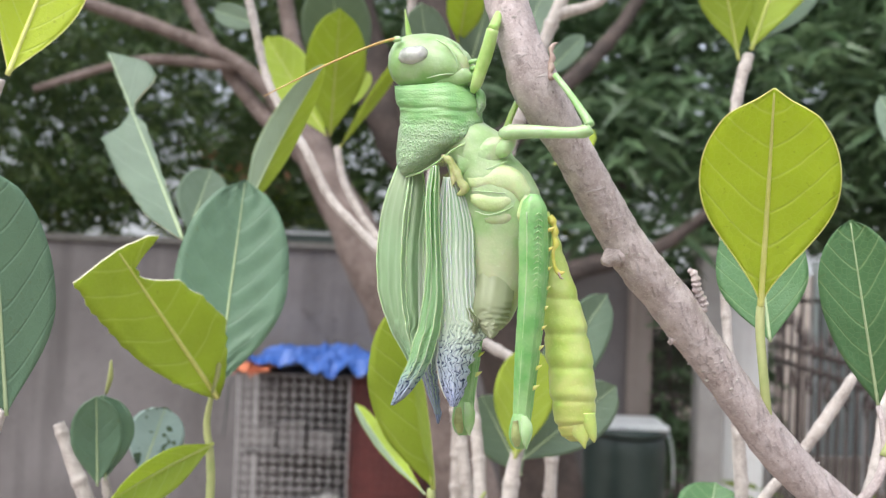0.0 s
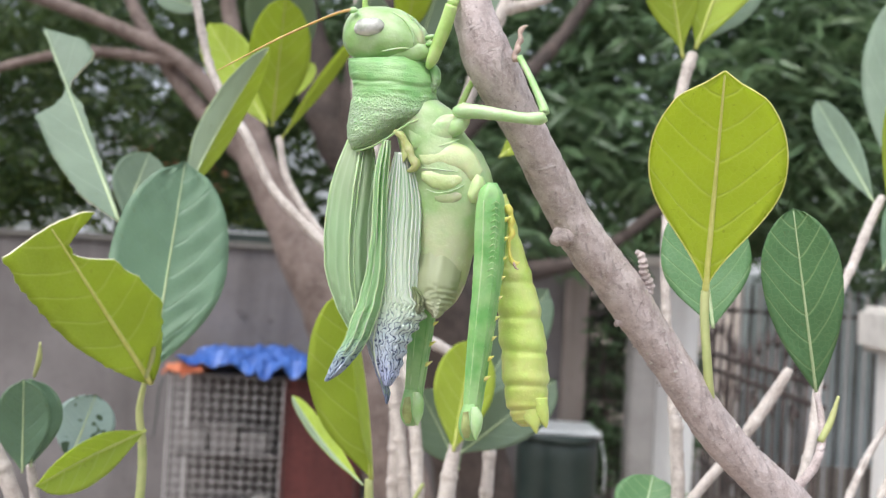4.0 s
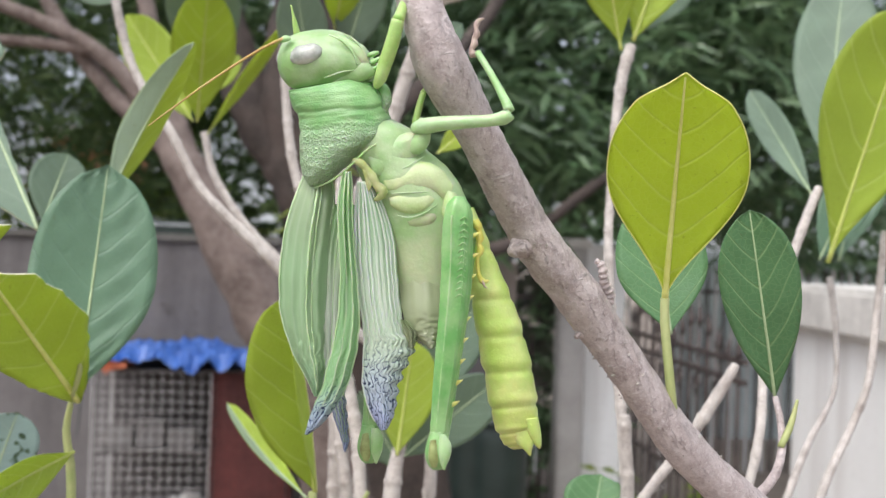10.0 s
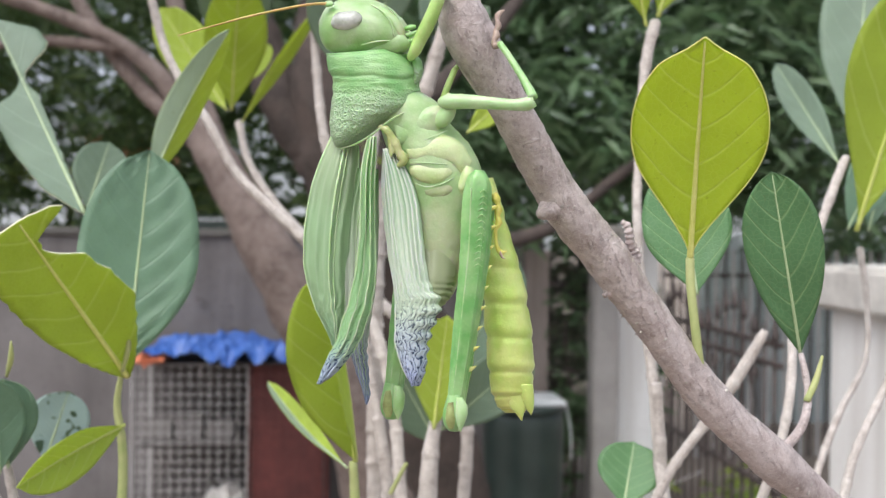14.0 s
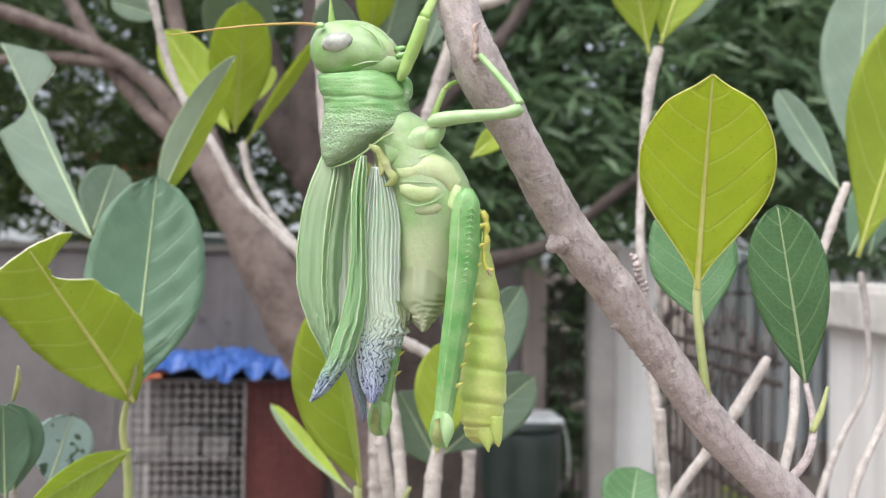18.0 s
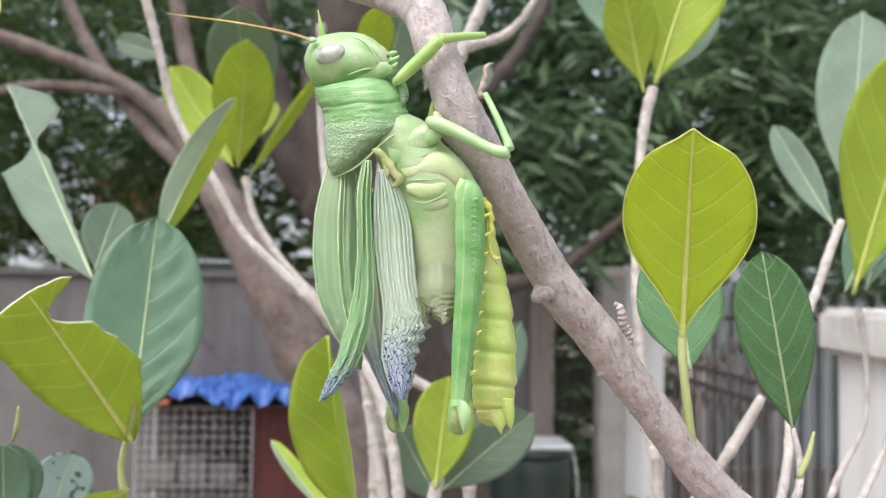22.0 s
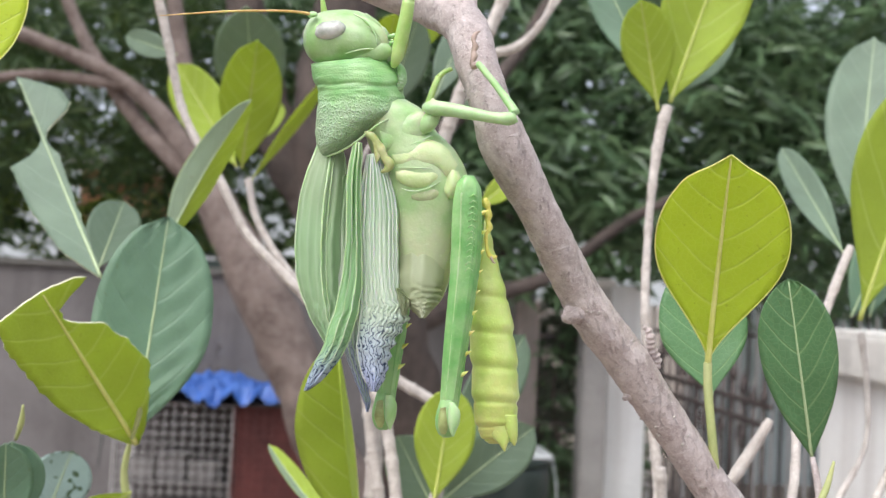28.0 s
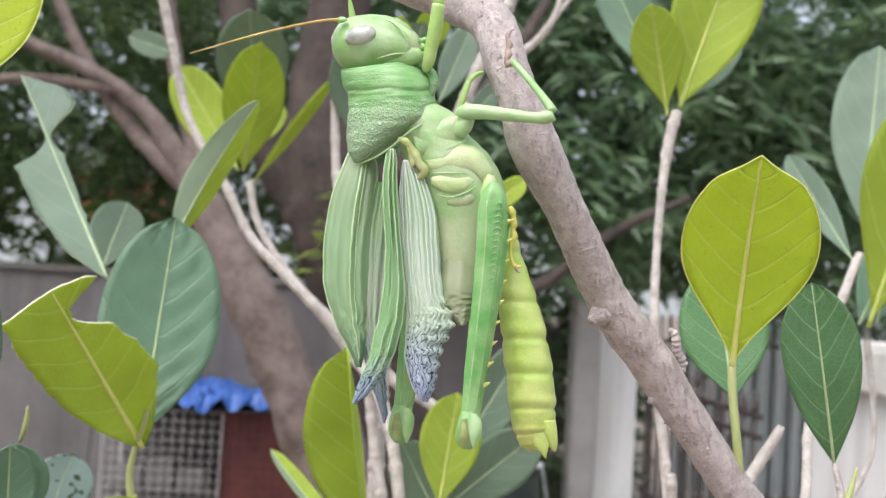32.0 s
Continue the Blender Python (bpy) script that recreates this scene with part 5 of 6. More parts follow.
def hull(name, rows, material, parent, pivot=None, label="", ring=28, steps=10, depth=0.0, relief=None, square=1.0):
    """A rounded body part between two outlines: rows of (x, y, x, y, half-depth, depth offset). relief(s, w) swells it, in plan units."""
    piv = Q(*pivot) if pivot else Vector((0, 0, 0))
    pts = [np.array((*r[:5], r[5] if len(r) > 5 else 0.0), float) for r in rows]
    ext = [2 * pts[0] - pts[1]] + pts + [2 * pts[-1] - pts[-2]]
    path = []
    for i in range(1, len(ext) - 2):
        a, b, c, d = ext[i - 1:i + 3]
        for j in range(steps):
            t = j / steps
            path.append(0.5 * (2 * b + (c - a) * t + (2 * a - 5 * b + 4 * c - d) * t * t + (3 * b - a - 3 * c + d) * t ** 3))
    path.append(pts[-1])
    n = len(path)
    vs, fs, uvs = [], [], []
    for i, p in enumerate(path):
        s = i / (n - 1)
        cx, cy, ax, ay = (p[0] + p[2]) / 2, (p[1] + p[3]) / 2, (p[2] - p[0]) / 2, (p[3] - p[1]) / 2
        half = max(math.hypot(ax, ay), 0.8)
        hb = max(p[4], 0.8)
        for k in range(ring):
            w = 2 * math.pi * k / ring
            co, si = math.cos(w), math.sin(w)
            co, si = math.copysign(abs(co) ** square, co), math.copysign(abs(si) ** square, si)
            g = 1.0 + (relief(s, w) / max(half, hb) if relief else 0.0)
            q = Q(cx + ax * co * g, cy + ay * co * g, p[5] + depth - hb * si * g)
            q += Vector((noise.noise(q * 700), noise.noise(q * 700 + Vector((7, 0, 0))), noise.noise(q * 700 + Vector((0, 7, 0))))) * (0.9 * K)
            vs.append(q - piv)
            uvs.append((s, k / ring))
    for i in range(n - 1):
        for k in range(ring):
            k2 = (k + 1) % ring
            fs.append((i * ring + k, i * ring + k2, (i + 1) * ring + k2, (i + 1) * ring + k))
    fs.append(tuple(reversed(range(ring))))
    fs.append(tuple(range((n - 1) * ring, n * ring)))
    mid = (n // 2) * ring
    a, b, c = vs[mid], vs[mid + 1], vs[mid + ring]
    heart = sum((vs[mid + k] for k in range(ring)), Vector()) / ring
    if (b - a).cross(c - a).dot(a - heart) < 0:
        fs = [tuple(reversed(q)) for q in fs]
    ob = mesh_object(name, vs, fs, material, parent, label, uvs)
    ob.location = piv
    return ob


def limb(name, rows, material, parent, pivot, label="", sides=12, rough=0.03):
    """A thin round part from rows of (x, y, depth, radius)."""
    piv = Q(*pivot)
    pts = [(*(Q(r[0], r[1], r[2]) - piv), r[3] * K) for r in rows]
    v, f = tube_data(pts, 5 * K, sides, rough, 1500)
    ob = mesh_object(name, v, f, material, parent, label)
    ob.location = piv
    return ob


def peak(x, at, width):
    return math.exp(-((x - at) / width) ** 2)


hopper = empty("grasshopper", (0.036, 0.181, 1.6416), "freshly moulted pale green grasshopper with crumpled wings clinging to the branch", "grasshopper")

# head
head = hull("head", [(525, 46, 525, 66, 6), (529, 32, 529, 80, 24), (540, 16, 541, 96, 38), (560, 7, 562, 104, 46), (592, 3, 596, 106, 50), (624, 6, 630, 106, 49), (650, 18, 656, 104, 44), (668, 34, 672, 100, 36), (679, 46, 682, 94, 24), (687, 62, 688, 82, 8)], HEAD_G, hopper, ring=40,
            relief=lambda s, w: -2.4 * peak(math.sin(w), 0.75, 0.12) * peak(s, 0.62, 0.14) - 1.6 * peak(s, 0.74, 0.02) + 1.5 * peak(s, 0.80, 0.03))
EYE_ROWS = [(545, 46, 545, 50, 2), (548, 37, 550, 56, 8), (557, 29, 561, 59, 12), (571, 26, 575, 59, 14), (585, 25, 589, 53, 12), (595, 29, 597, 46, 8), (600, 34, 600, 40, 2)]
hull("eye", EYE_ROWS, EYE, head, label="pale grey oval eye", depth=-44)
hull("eye", [(r[0] - 34 + (r[0] - 572) * -0.45, r[1] + 4, r[2] - 34 + (r[2] - 572) * -0.45, r[3] + 4, r[4]) for r in EYE_ROWS], EYE, head, label="pale grey oval eye", depth=22)
hull("cheek", [(612, 92, 606, 98, 3), (628, 74, 634, 98, 9), (648, 60, 660, 96, 13), (664, 58, 678, 90, 12), (674, 62, 686, 82, 8), (680, 70, 684, 76, 3)], HEAD_G, head, depth=-30)
hull("labrum", [(630, 14, 626, 20, 4), (648, 22, 640, 40, 10), (664, 36, 654, 58, 12), (674, 52, 664, 72, 9), (678, 66, 670, 76, 3)], THOR_G, head, depth=-30, label="pale mouth shield")
hull("mandible", [(670, 50, 664, 60, 6), (682, 54, 674, 80, 16), (690, 62, 684, 86, 14), (694, 72, 690, 82, 4)], THOR_G, head, depth=-10)
for rows in ([(612, 12, -44, 1.2), (634, 24, -45, 1.6), (650, 44, -44, 1.6), (656, 66, -43, 1.1)], [(634, 10, -34, 1.0), (656, 26, -36, 1.4), (668, 46, -34, 1.0)], [(600, 84, -47, 0.8), (628, 76, -47, 1.3), (650, 74, -46, 0.9)]):
    limb("suture", rows, VEIN_G, head, (0, 300, 0), "", 6)
for rows in ([(676, 52, -26, 4), (686, 49, -30, 4.5), (694, 47, -30, 2.4)], [(678, 64, -28, 4), (690, 60, -31, 4), (698, 55, -30, 2.2)], [(676, 76, -30, 4), (688, 73, -32, 3.6), (694, 66, -32, 2)]):
    limb("palp", rows, LEG_PALE, head, (0, 300, 0), "", 10)
hull("antenna_socket", [(530, 16, 532, 20, 3), (535, 10, 538, 21, 6), (543, 9, 545, 19, 6), (548, 12, 549, 16, 2)], LEG_PALE, head, depth=-34)
antenna = limb("antenna", [(536, 15, -36, 3.4), (520, 12, -37, 2.6), (480, 11, -38, 2.3), (400, 15, -38, 2.0), (330, 22, -38, 1.5), (268, 29, -38, 0.8)], ANT, hopper, (536, 15, -36), "thin tan antenna", 8)
antenna_far = limb("antenna", [(562, 18, 6, 7), (559, 6, 4, 6), (556, -8, 2, 4.5), (552, -26, 0, 2.2), (549, -40, -2, 1.2)], LEG_Y, hopper, (562, 18, 6), "yellow-green base of the other antenna")

# saddle
def saddle(s, w):
    f = math.sin(w)
    z = s + 0.012 * math.sin(w * 5) + 0.01 * math.cos(w * 3)
    g = 2.0 * peak(s, 0.0, 0.03) - 1.9 * peak(z, 0.285, 0.018) + 0.7 * peak(z, 0.33, 0.03) - 1.5 * peak(z, 0.44, 0.014) - 0.8 * peak(z, 0.55, 0.02)
    return g + 1.3 * noise.noise((s * 22, w * 2.2, 3)) + (1.6 * math.sin(s * 95 + 2 * math.sin(w * 2)) if s < 0.5 else 0.0) * 0.2 * max(0.0, f)


hull("pronotum", [(541, 102, 668, 86, 46), (540, 110, 682, 98, 56), (544, 130, 703, 124, 61), (553, 150, 704, 146, 62), (553, 172, 709, 166, 65), (551, 198, 704, 188, 67), (551, 226, 664, 207, 62), (554, 246, 626, 238, 50), (562, 262, 598, 257, 30), (572, 269, 582, 267, 6)], PRON_G, hopper, label="saddle-shaped pronotum, smooth in front, folded and pitted behind", ring=56, steps=14, relief=saddle)
limb("rear_rim", [(572, 268, -18, 1.6), (600, 257, -44, 1.8), (628, 238, -56, 1.8), (664, 208, -58, 1.8), (702, 190, -36, 1.5)], THOR_G, hopper, (0, 300, 0), "pale rim along the saddle's hind edge", 8)
hull("lobe", [(676, 96, 690, 92, 6), (688, 108, 706, 106, 14), (692, 124, 711, 126, 16), (690, 140, 706, 142, 12), (692, 150, 700, 151, 4)], PRON_G, hopper, depth=-20, label="pale lobe below the saddle")

# thorax
thorax = hull("thorax", [(612, 150, 706, 160, 44), (626, 190, 742, 182, 52), (640, 226, 764, 216, 55), (652, 262, 800, 252, 57), (664, 300, 824, 300, 56), (676, 338, 828, 345, 50), (690, 375, 815, 380, 44), (698, 425, 803, 425, 40), (704, 475, 795, 475, 34), (714, 512, 784, 510, 20), (732, 538, 766, 534, 6)], THOR_G, hopper, label="pale green thorax with raised plates and a soft pale flank", ring=40)
hull("plate", [(664, 222, 672, 258, 5), (690, 206, 700, 250, 10), (716, 190, 730, 236, 11), (740, 184, 752, 218, 8), (754, 190, 758, 202, 3)], THOR_G, thorax, depth=-44)
hull("plate", [(686, 262, 692, 280, 4), (708, 248, 712, 284, 10), (738, 236, 742, 284, 13), (764, 236, 768, 286, 13), (786, 250, 782, 298, 11), (804, 278, 792, 304, 5)], PLATE_Y, thorax, depth=-46, label="cream-green plate")
hull("plate", [(694, 292, 696, 306, 4), (712, 286, 714, 318, 9), (740, 284, 742, 324, 11), (762, 286, 762, 314, 9), (776, 292, 774, 304, 3)], PLATE_Y, thorax, depth=-47, label="cream-green plate")
hull("plate", [(722, 332, 726, 342, 3), (738, 322, 742, 346, 7), (760, 314, 764, 342, 8), (778, 316, 778, 330, 3)], FLANK, thorax, depth=-45, label="pale soft pad above the hip")
hull("plate", [(648, 222, 650, 236, 3), (664, 236, 656, 262, 6), (672, 262, 660, 280, 4)], HINGE, thorax, depth=-58)
for rows in ([(694, 285, -50, 0.6), (722, 285, -57, 0.9), (760, 286, -56, 0.6)], [(704, 252, -53, 0.6), (730, 240, -56, 0.8), (758, 226, -52, 0.6)], [(706, 322, -52, 0.6), (728, 327, -55, 1.0), (756, 319, -55, 0.9), (774, 308, -52, 0.6)]):
    limb("suture", rows, VEIN_G, thorax, (0, 300, 0), "", 6)
hull("trochanter", [(728, 214, 736, 222, 5), (738, 196, 752, 222, 14), (750, 180, 768, 206, 16), (752, 166, 772, 182, 13), (756, 160, 766, 164, 4)], THOR_G, thorax, depth=-46)
hull("coxa", [(790, 286, 806, 290, 6), (784, 306, 812, 306, 12), (782, 326, 806, 326, 10), (788, 338, 798, 338, 3)], PLATE_Y, thorax, depth=-48)
limb("wing_hinge", [(638, 226, -54, 4), (650, 230, -57, 7), (660, 242, -58, 6), (667, 254, -57, 9), (674, 268, -58, 7), (684, 281, -57, 9), (677, 291, -55, 5), (668, 294, -52, 2)], HINGE, hopper, (0, 300, 0), "tan crumpled wing hinge", 14, 0.16)

# abdomen
SEGS = (0.14, 0.30, 0.42, 0.53, 0.66, 0.80, 0.92)


def segments(s, w):
    g = -2.8 * sum(peak(s, c + 0.008 * math.cos(w), 0.011) for c in SEGS)
    return g + 1.9 * sum(peak(s, c - 0.034 + 0.008 * math.cos(w), 0.018) for c in SEGS) + 0.9 * noise.noise((s * 16, w, 2))


abdomen = hull("abdomen", [(796, 325, 842, 325, 26), (804, 380, 856, 380, 34), (810, 440, 869, 440, 39), (812, 500, 883, 500, 43), (812, 560, 891, 560, 45), (813, 620, 895, 620, 45), (814, 670, 893, 670, 41), (819, 705, 887, 705, 33), (828, 728, 880, 730, 22), (840, 738, 872, 740, 8)], ABD_Y, hopper, (820, 335, 0), "plump segmented yellow-green abdomen", ring=40, steps=16, relief=segments)
for rows in ([(838, 700, 876, 700, 8), (846, 726, 877, 726, 8), (858, 741, 872, 741, 5), (866, 753, 868, 753, 1)], [(862, 690, 890, 690, 13), (866, 714, 891, 716, 11), (874, 732, 889, 734, 6), (883, 744, 885, 744, 1)], [(858, 690, 872, 692, 5), (864, 704, 876, 706, 6), (870, 714, 878, 716, 2)]):
    seated(hull("end_valve", rows, ABD_Y, abdomen, (820, 335, 0), "pointed tail valve", ring=16, depth=-22), abdomen)

# hind legs
hind_legs = []
for near in (True, False):
    ox, oy, dp = (0, 0, -78) if near else (-110, -14, 46)
    piv = (815 + ox, 300 + oy, dp)

    def thigh(s, w):
        return 1.7 * math.cos(w * 6 + 0.6) * min(1.0, s * 8) * max(0.0, 1 - s * 0.5)
    fem = hull("hind_femur", [(a + ox, b + oy, c + ox, d + oy, e) for a, b, c, d, e in ((806, 290, 824, 291, 5), (794, 308, 835, 312, 13), (788, 350, 838, 350, 17), (787, 420, 838, 420, 18), (785, 480, 833, 480, 18), (781, 540, 824, 540, 17), (777, 600, 815, 600, 15), (775, 650, 806, 650, 13), (773, 690, 802, 690, 12), (773, 712, 801, 712, 11))], LEG_G, hopper, piv, "thick green hind thigh hanging down", ring=36, depth=dp, relief=thigh)

    def on(x):
        return seated(x, fem)
    for kx, r in ((-12, 1.5), (10, 1.3)):
        on(limb("ridge", [(814 + ox + kx, 322 + oy, dp - 15.5, r), (813 + ox + kx, 430 + oy, dp - 16.5, r), (802 + ox + kx * 0.85, 560 + oy, dp - 14.5, r), (789 + ox + kx * 0.6, 690 + oy, dp - 10.5, r * 0.8)], LEG_PALE if kx < 0 else LEG_G, fem, (815, 300, dp), "", 8))
    if near:
        for i in range(13):
            f = i / 12
            cx, cy = 824 - 6 * f, 326 + 130 * f
            on(limb("chevron", [(cx - 7, cy + 4, dp - 16.6, 0.7), (cx, cy - 2, dp - 17.4, 1.0), (cx + 7, cy + 3, dp - 15.6, 0.7)], LEG_PALE, fem, (815, 300, dp), "", 6))
    on(hull("knee", [(772 + ox, 686 + oy, 802 + ox, 686 + oy, 12), (767 + ox, 706 + oy, 805 + ox, 706 + oy, 17), (765 + ox, 726 + oy, 806 + ox, 726 + oy, 18), (770 + ox, 742 + oy, 800 + ox, 742 + oy, 13), (778 + ox, 750 + oy, 792 + ox, 750 + oy, 4)], LEG_G, fem, piv, "rounded knee", ring=24, depth=dp))
    on(hull("knee_pit", [(773 + ox, 700 + oy, 783 + ox, 698 + oy, 3), (770 + ox, 716 + oy, 787 + ox, 714 + oy, 6), (770 + ox, 732 + oy, 788 + ox, 732 + oy, 6), (776 + ox, 746 + oy, 784 + ox, 746 + oy, 2)], KNEE, fem, piv, "brown inner knee", ring=16, depth=dp - 14))
    on(hull("knee_flap", [(788 + ox, 690 + oy, 798 + ox, 690 + oy, 3), (787 + ox, 708 + oy, 808 + ox, 706 + oy, 7), (787 + ox, 726 + oy, 807 + ox, 726 + oy, 7), (791 + ox, 740 + oy, 801 + ox, 742 + oy, 4), (796 + ox, 750 + oy, 798 + ox, 750 + oy, 1)], LEG_PALE, fem, piv, "pale green knee flap", ring=16, depth=dp - 16))
    shin = on(hull("hind_shin", [(786 + ox, 735 + oy, 800 + ox, 735 + oy, 7), (790 + ox, 690 + oy, 806 + ox, 690 + oy, 8), (800 + ox, 620 + oy, 816 + ox, 620 + oy, 8), (810 + ox, 540 + oy, 827 + ox, 540 + oy, 8), (819 + ox, 450 + oy, 838 + ox, 450 + oy, 8), (825 + ox, 370 + oy, 844 + ox, 370 + oy, 8), (830 + ox, 338 + oy, 846 + ox, 338 + oy, 6)], LEG_G, fem, piv, "folded green hind shin with spines", ring=18, depth=dp + 20))
    for i in range(9):
        f = i / 8
        sx, sy = 838 - 30 * f ** 1.3 + ox, 356 + 284 * f + oy
        on(limb("spine", [(sx - 4, sy + 1, dp + 8, 4.6), (sx + 4, sy - 1, dp + 5, 3.8), (sx + 13, sy - 6, dp + 3, 0.5)], SPINE_Y, fem, (815, 300, dp), "", 8))
    ft = ((842, 330, 5), (847, 340, 7.5), (850, 348, 4), (851, 360, 7), (850, 370, 4), (853, 381, 6.5), (848, 392, 3.5), (848, 408, 3), (851, 424, 3.4), (858, 434, 5), (868, 431, 1.0))
    on(limb("hind_foot", [(x + ox, y + oy, dp + 14, r) for x, y, r in ft], FOOT_Y, fem, (815, 300, dp), "yellow-brown jointed hind foot"))
    on(limb("claw", [(857 + ox, 432 + oy, dp + 12, 3), (860 + ox, 441 + oy, dp + 10, 2), (866 + ox, 444 + oy, dp + 9, 0.6)], FOOT_B, fem, (815, 300, dp), "", 8))
    hind_legs.append(fem)


def walking_leg(name, thigh_rows, shin_rows, label, tone):
    fem = limb(name, thigh_rows, tone, hopper, thigh_rows[0][:3], label, 16)
    shin = limb("shin", shin_rows, tone, fem, shin_rows[0][:3], "", 14)
    shin.location = shin.location - fem.location
    return fem, shin


mid_leg, mid_shin = walking_leg("middle_leg", [(744, 178, -50, 8), (758, 173, -62, 13), (790, 164, -72, 12), (830, 156, -84, 10.5), (870, 148, -96, 9.5), (893, 140, -102, 11.5), (903, 132, -104, 9)], [(899, 128, -104, 9), (892, 118, -100, 7.5), (868, 94, -84, 6.2), (842, 70, -66, 5.6), (818, 50, -50, 5.4)], "green middle leg reaching over the branch", LEG_PALE)
front_leg, front_shin = walking_leg("front_leg", [(686, 104, -34, 6), (692, 90, -46, 10), (698, 66, -50, 11.5), (708, 30, -56, 12), (716, -10, -60, 11)], [(716, -10, -60, 10), (724, -36, -30, 8), (736, -70, 24, 6)], "yellow-green front leg gripping the branch", LEG_Y)
far_mid, far_mid_shin = walking_leg("middle_leg", [(748, 172, 18, 6), (757, 144, 24, 6), (766, 120, 28, 5.5)], [(766, 120, 28, 5), (776, 110, 34, 4.4), (790, 104, 38, 3.6)], "yellow middle leg on the far side", LEG_Y)
pv = Q(899, 128, -104)
foot_rows = [(818, 52, -48, 5), (811, 56, -44, 6.5), (807, 48, -43, 4.5), (809, 38, -42, 6.5), (806, 30, -41, 4.5), (808, 21, -40, 6), (804, 13, -39, 3.6), (802, 5, -38, 5), (806, -4, -37, 3), (812, -8, -36, 0.8)]
v, f = tube_data([(*(Q(a, b, c) - pv), r * K) for a, b, c, r in foot_rows], 4 * K, 12, 0.06, 1500)
mid_foot = mesh_object("foot", v, f, FOOT_B, mid_leg, "brown jointed foot with claws")
mid_foot.location = pv - Q(744, 178, -50)


def wing(name, rows, dp, pleats, amp, material, pivot, label, veins=(), vein_mat=None, scallop=0.0, crumple=(0.6, 0.0), dome=22, cols=28):
    """A soft hanging wing: rows of (y, left, right, bend), pleated lengthwise and crumpled towards the tip."""
    piv = Q(*pivot, dp)
    pts = [np.array((*r[:3], r[3] if len(r) > 3 else 0.0), float) for r in rows]
    ext = [2 * pts[0] - pts[1]] + pts + [2 * pts[-1] - pts[-2]]
    line = []
    for i in range(1, len(ext) - 2):
        a, b, c, d = ext[i - 1:i + 3]
        for j in range(8):
            t = j / 8
            line.append(0.5 * (2 * b + (c - a) * t + (2 * a - 5 * b + 4 * c - d) * t * t + (3 * b - a - 3 * c + d) * t ** 3))
    line.append(pts[-1])
    y0, y1 = rows[0][0], rows[-1][0]
    ny, nx = len(line) - 1, cols
    top, uvs = [], []
    for i, (y, lf, rt, bend) in enumerate(line):
        s = (y - y0) / (y1 - y0)
        soft = max(0.0, s - crumple[0]) / (1 - crumple[0])
        lf += 2.0 * noise.noise((s * 14, dp, 1.0)) * (0.3 + s)
        rt += 3.0 * noise.noise((s * 18, dp, 7.0)) * (0.2 + s) + scallop * math.sin(s * 120) * max(0.0, min(1.0, soft * 5, (0.97 - s) * 8))
        for k in range(nx + 1):
            u = k / nx
            lane = u * pleats + 0.5 * noise.noise((s * 3, u * 3, dp)) + 0.8 * soft * noise.noise((s * 26, u * 5, dp + 3))
            d = dp + amp * (4 * abs(lane % 1.0 - 0.5) - 1) * (0.35 + 0.65 * math.sin(math.pi * min(1, 0.12 + s * 0.9)))
            d += dome * ((2 * u - 1) ** 2 - 0.5) + bend
            d += crumple[1] * soft * (noise.noise((s * 44, u * 10, dp)) + 0.5 * noise.noise((s * 90, u * 22, dp)))
            px = lf + (rt - lf) * u + crumple[1] * 0.35 * soft * noise.noise((s * 50, u * 8, dp + 9))
            top.append(Q(px, y, d) - piv)
            uvs.append((s, u))
    m = len(top)
    W = nx + 1
    low = [p + Vector((0, 2.0 * K, 0)) for p in top]
    fs = []
    for i in range(ny):
        for k in range(nx):
            a = i * W + k
            fs.append((a, a + W, a + W + 1, a + 1))
            fs.append((m + a, m + a + 1, m + a + W + 1, m + a + W))
    rim = [i * W for i in range(ny + 1)] + [ny * W + k for k in range(1, W)] + [i * W + nx for i in range(ny - 1, -1, -1)] + [k for k in range(nx - 1, 0, -1)]
    for i, a in enumerate(rim):
        c2 = rim[(i + 1) % len(rim)]
        fs.append((a, m + a, m + c2, c2))
    ob = mesh_object(name, top + low, fs, material, hopper, label, uvs + uvs)
    ob.location = piv
    for u, r, end in veins:
        col = int(round(u * nx))
        last = int(ny * end)
        vein = [(*(top[i * W + col] + Vector((0, -0.8 * K, 0))), r * K * (1.0 - 0.7 * i / ny)) for i in range(0, last + 1, 2)]
        v, f = tube_data(vein, 10 * K, 6)
        mesh_object("vein", v, f, vein_mat, ob)
    return ob


teg_far = wing("forewing", [(246, 556, 598, 20), (270, 547, 606, 10), (300, 536, 608, 2), (340, 526, 606), (400, 519, 604), (450, 519, 603), (490, 524, 602), (530, 537, 601), (565, 554, 600), (595, 571, 596), (620, 582, 592, 4)], -10, 3, 3.5, TEG_BROAD, (590, 262), "broad soft translucent green forewing", veins=((0.0, 2.2, 0.98), (0.55, 3.0, 0.95), (0.66, 2.0, 0.95), (0.98, 1.6, 0.9)), vein_mat=VEIN_G)
hind_far = wing("hindwing", [(300, 590, 640), (400, 574, 648), (500, 574, 650), (560, 588, 646), (610, 606, 642), (650, 622, 647), (690, 639, 653), (714, 646, 650)], 4, 6, 3.5, HIND_FAR, (622, 300), "pale green pleated hindwing with a blue tip", veins=((0.25, 1.2, 0.9), (0.5, 1.2, 0.9), (0.75, 1.2, 0.9)), vein_mat=VEIN_G, scallop=2.0, crumple=(0.7, 5))
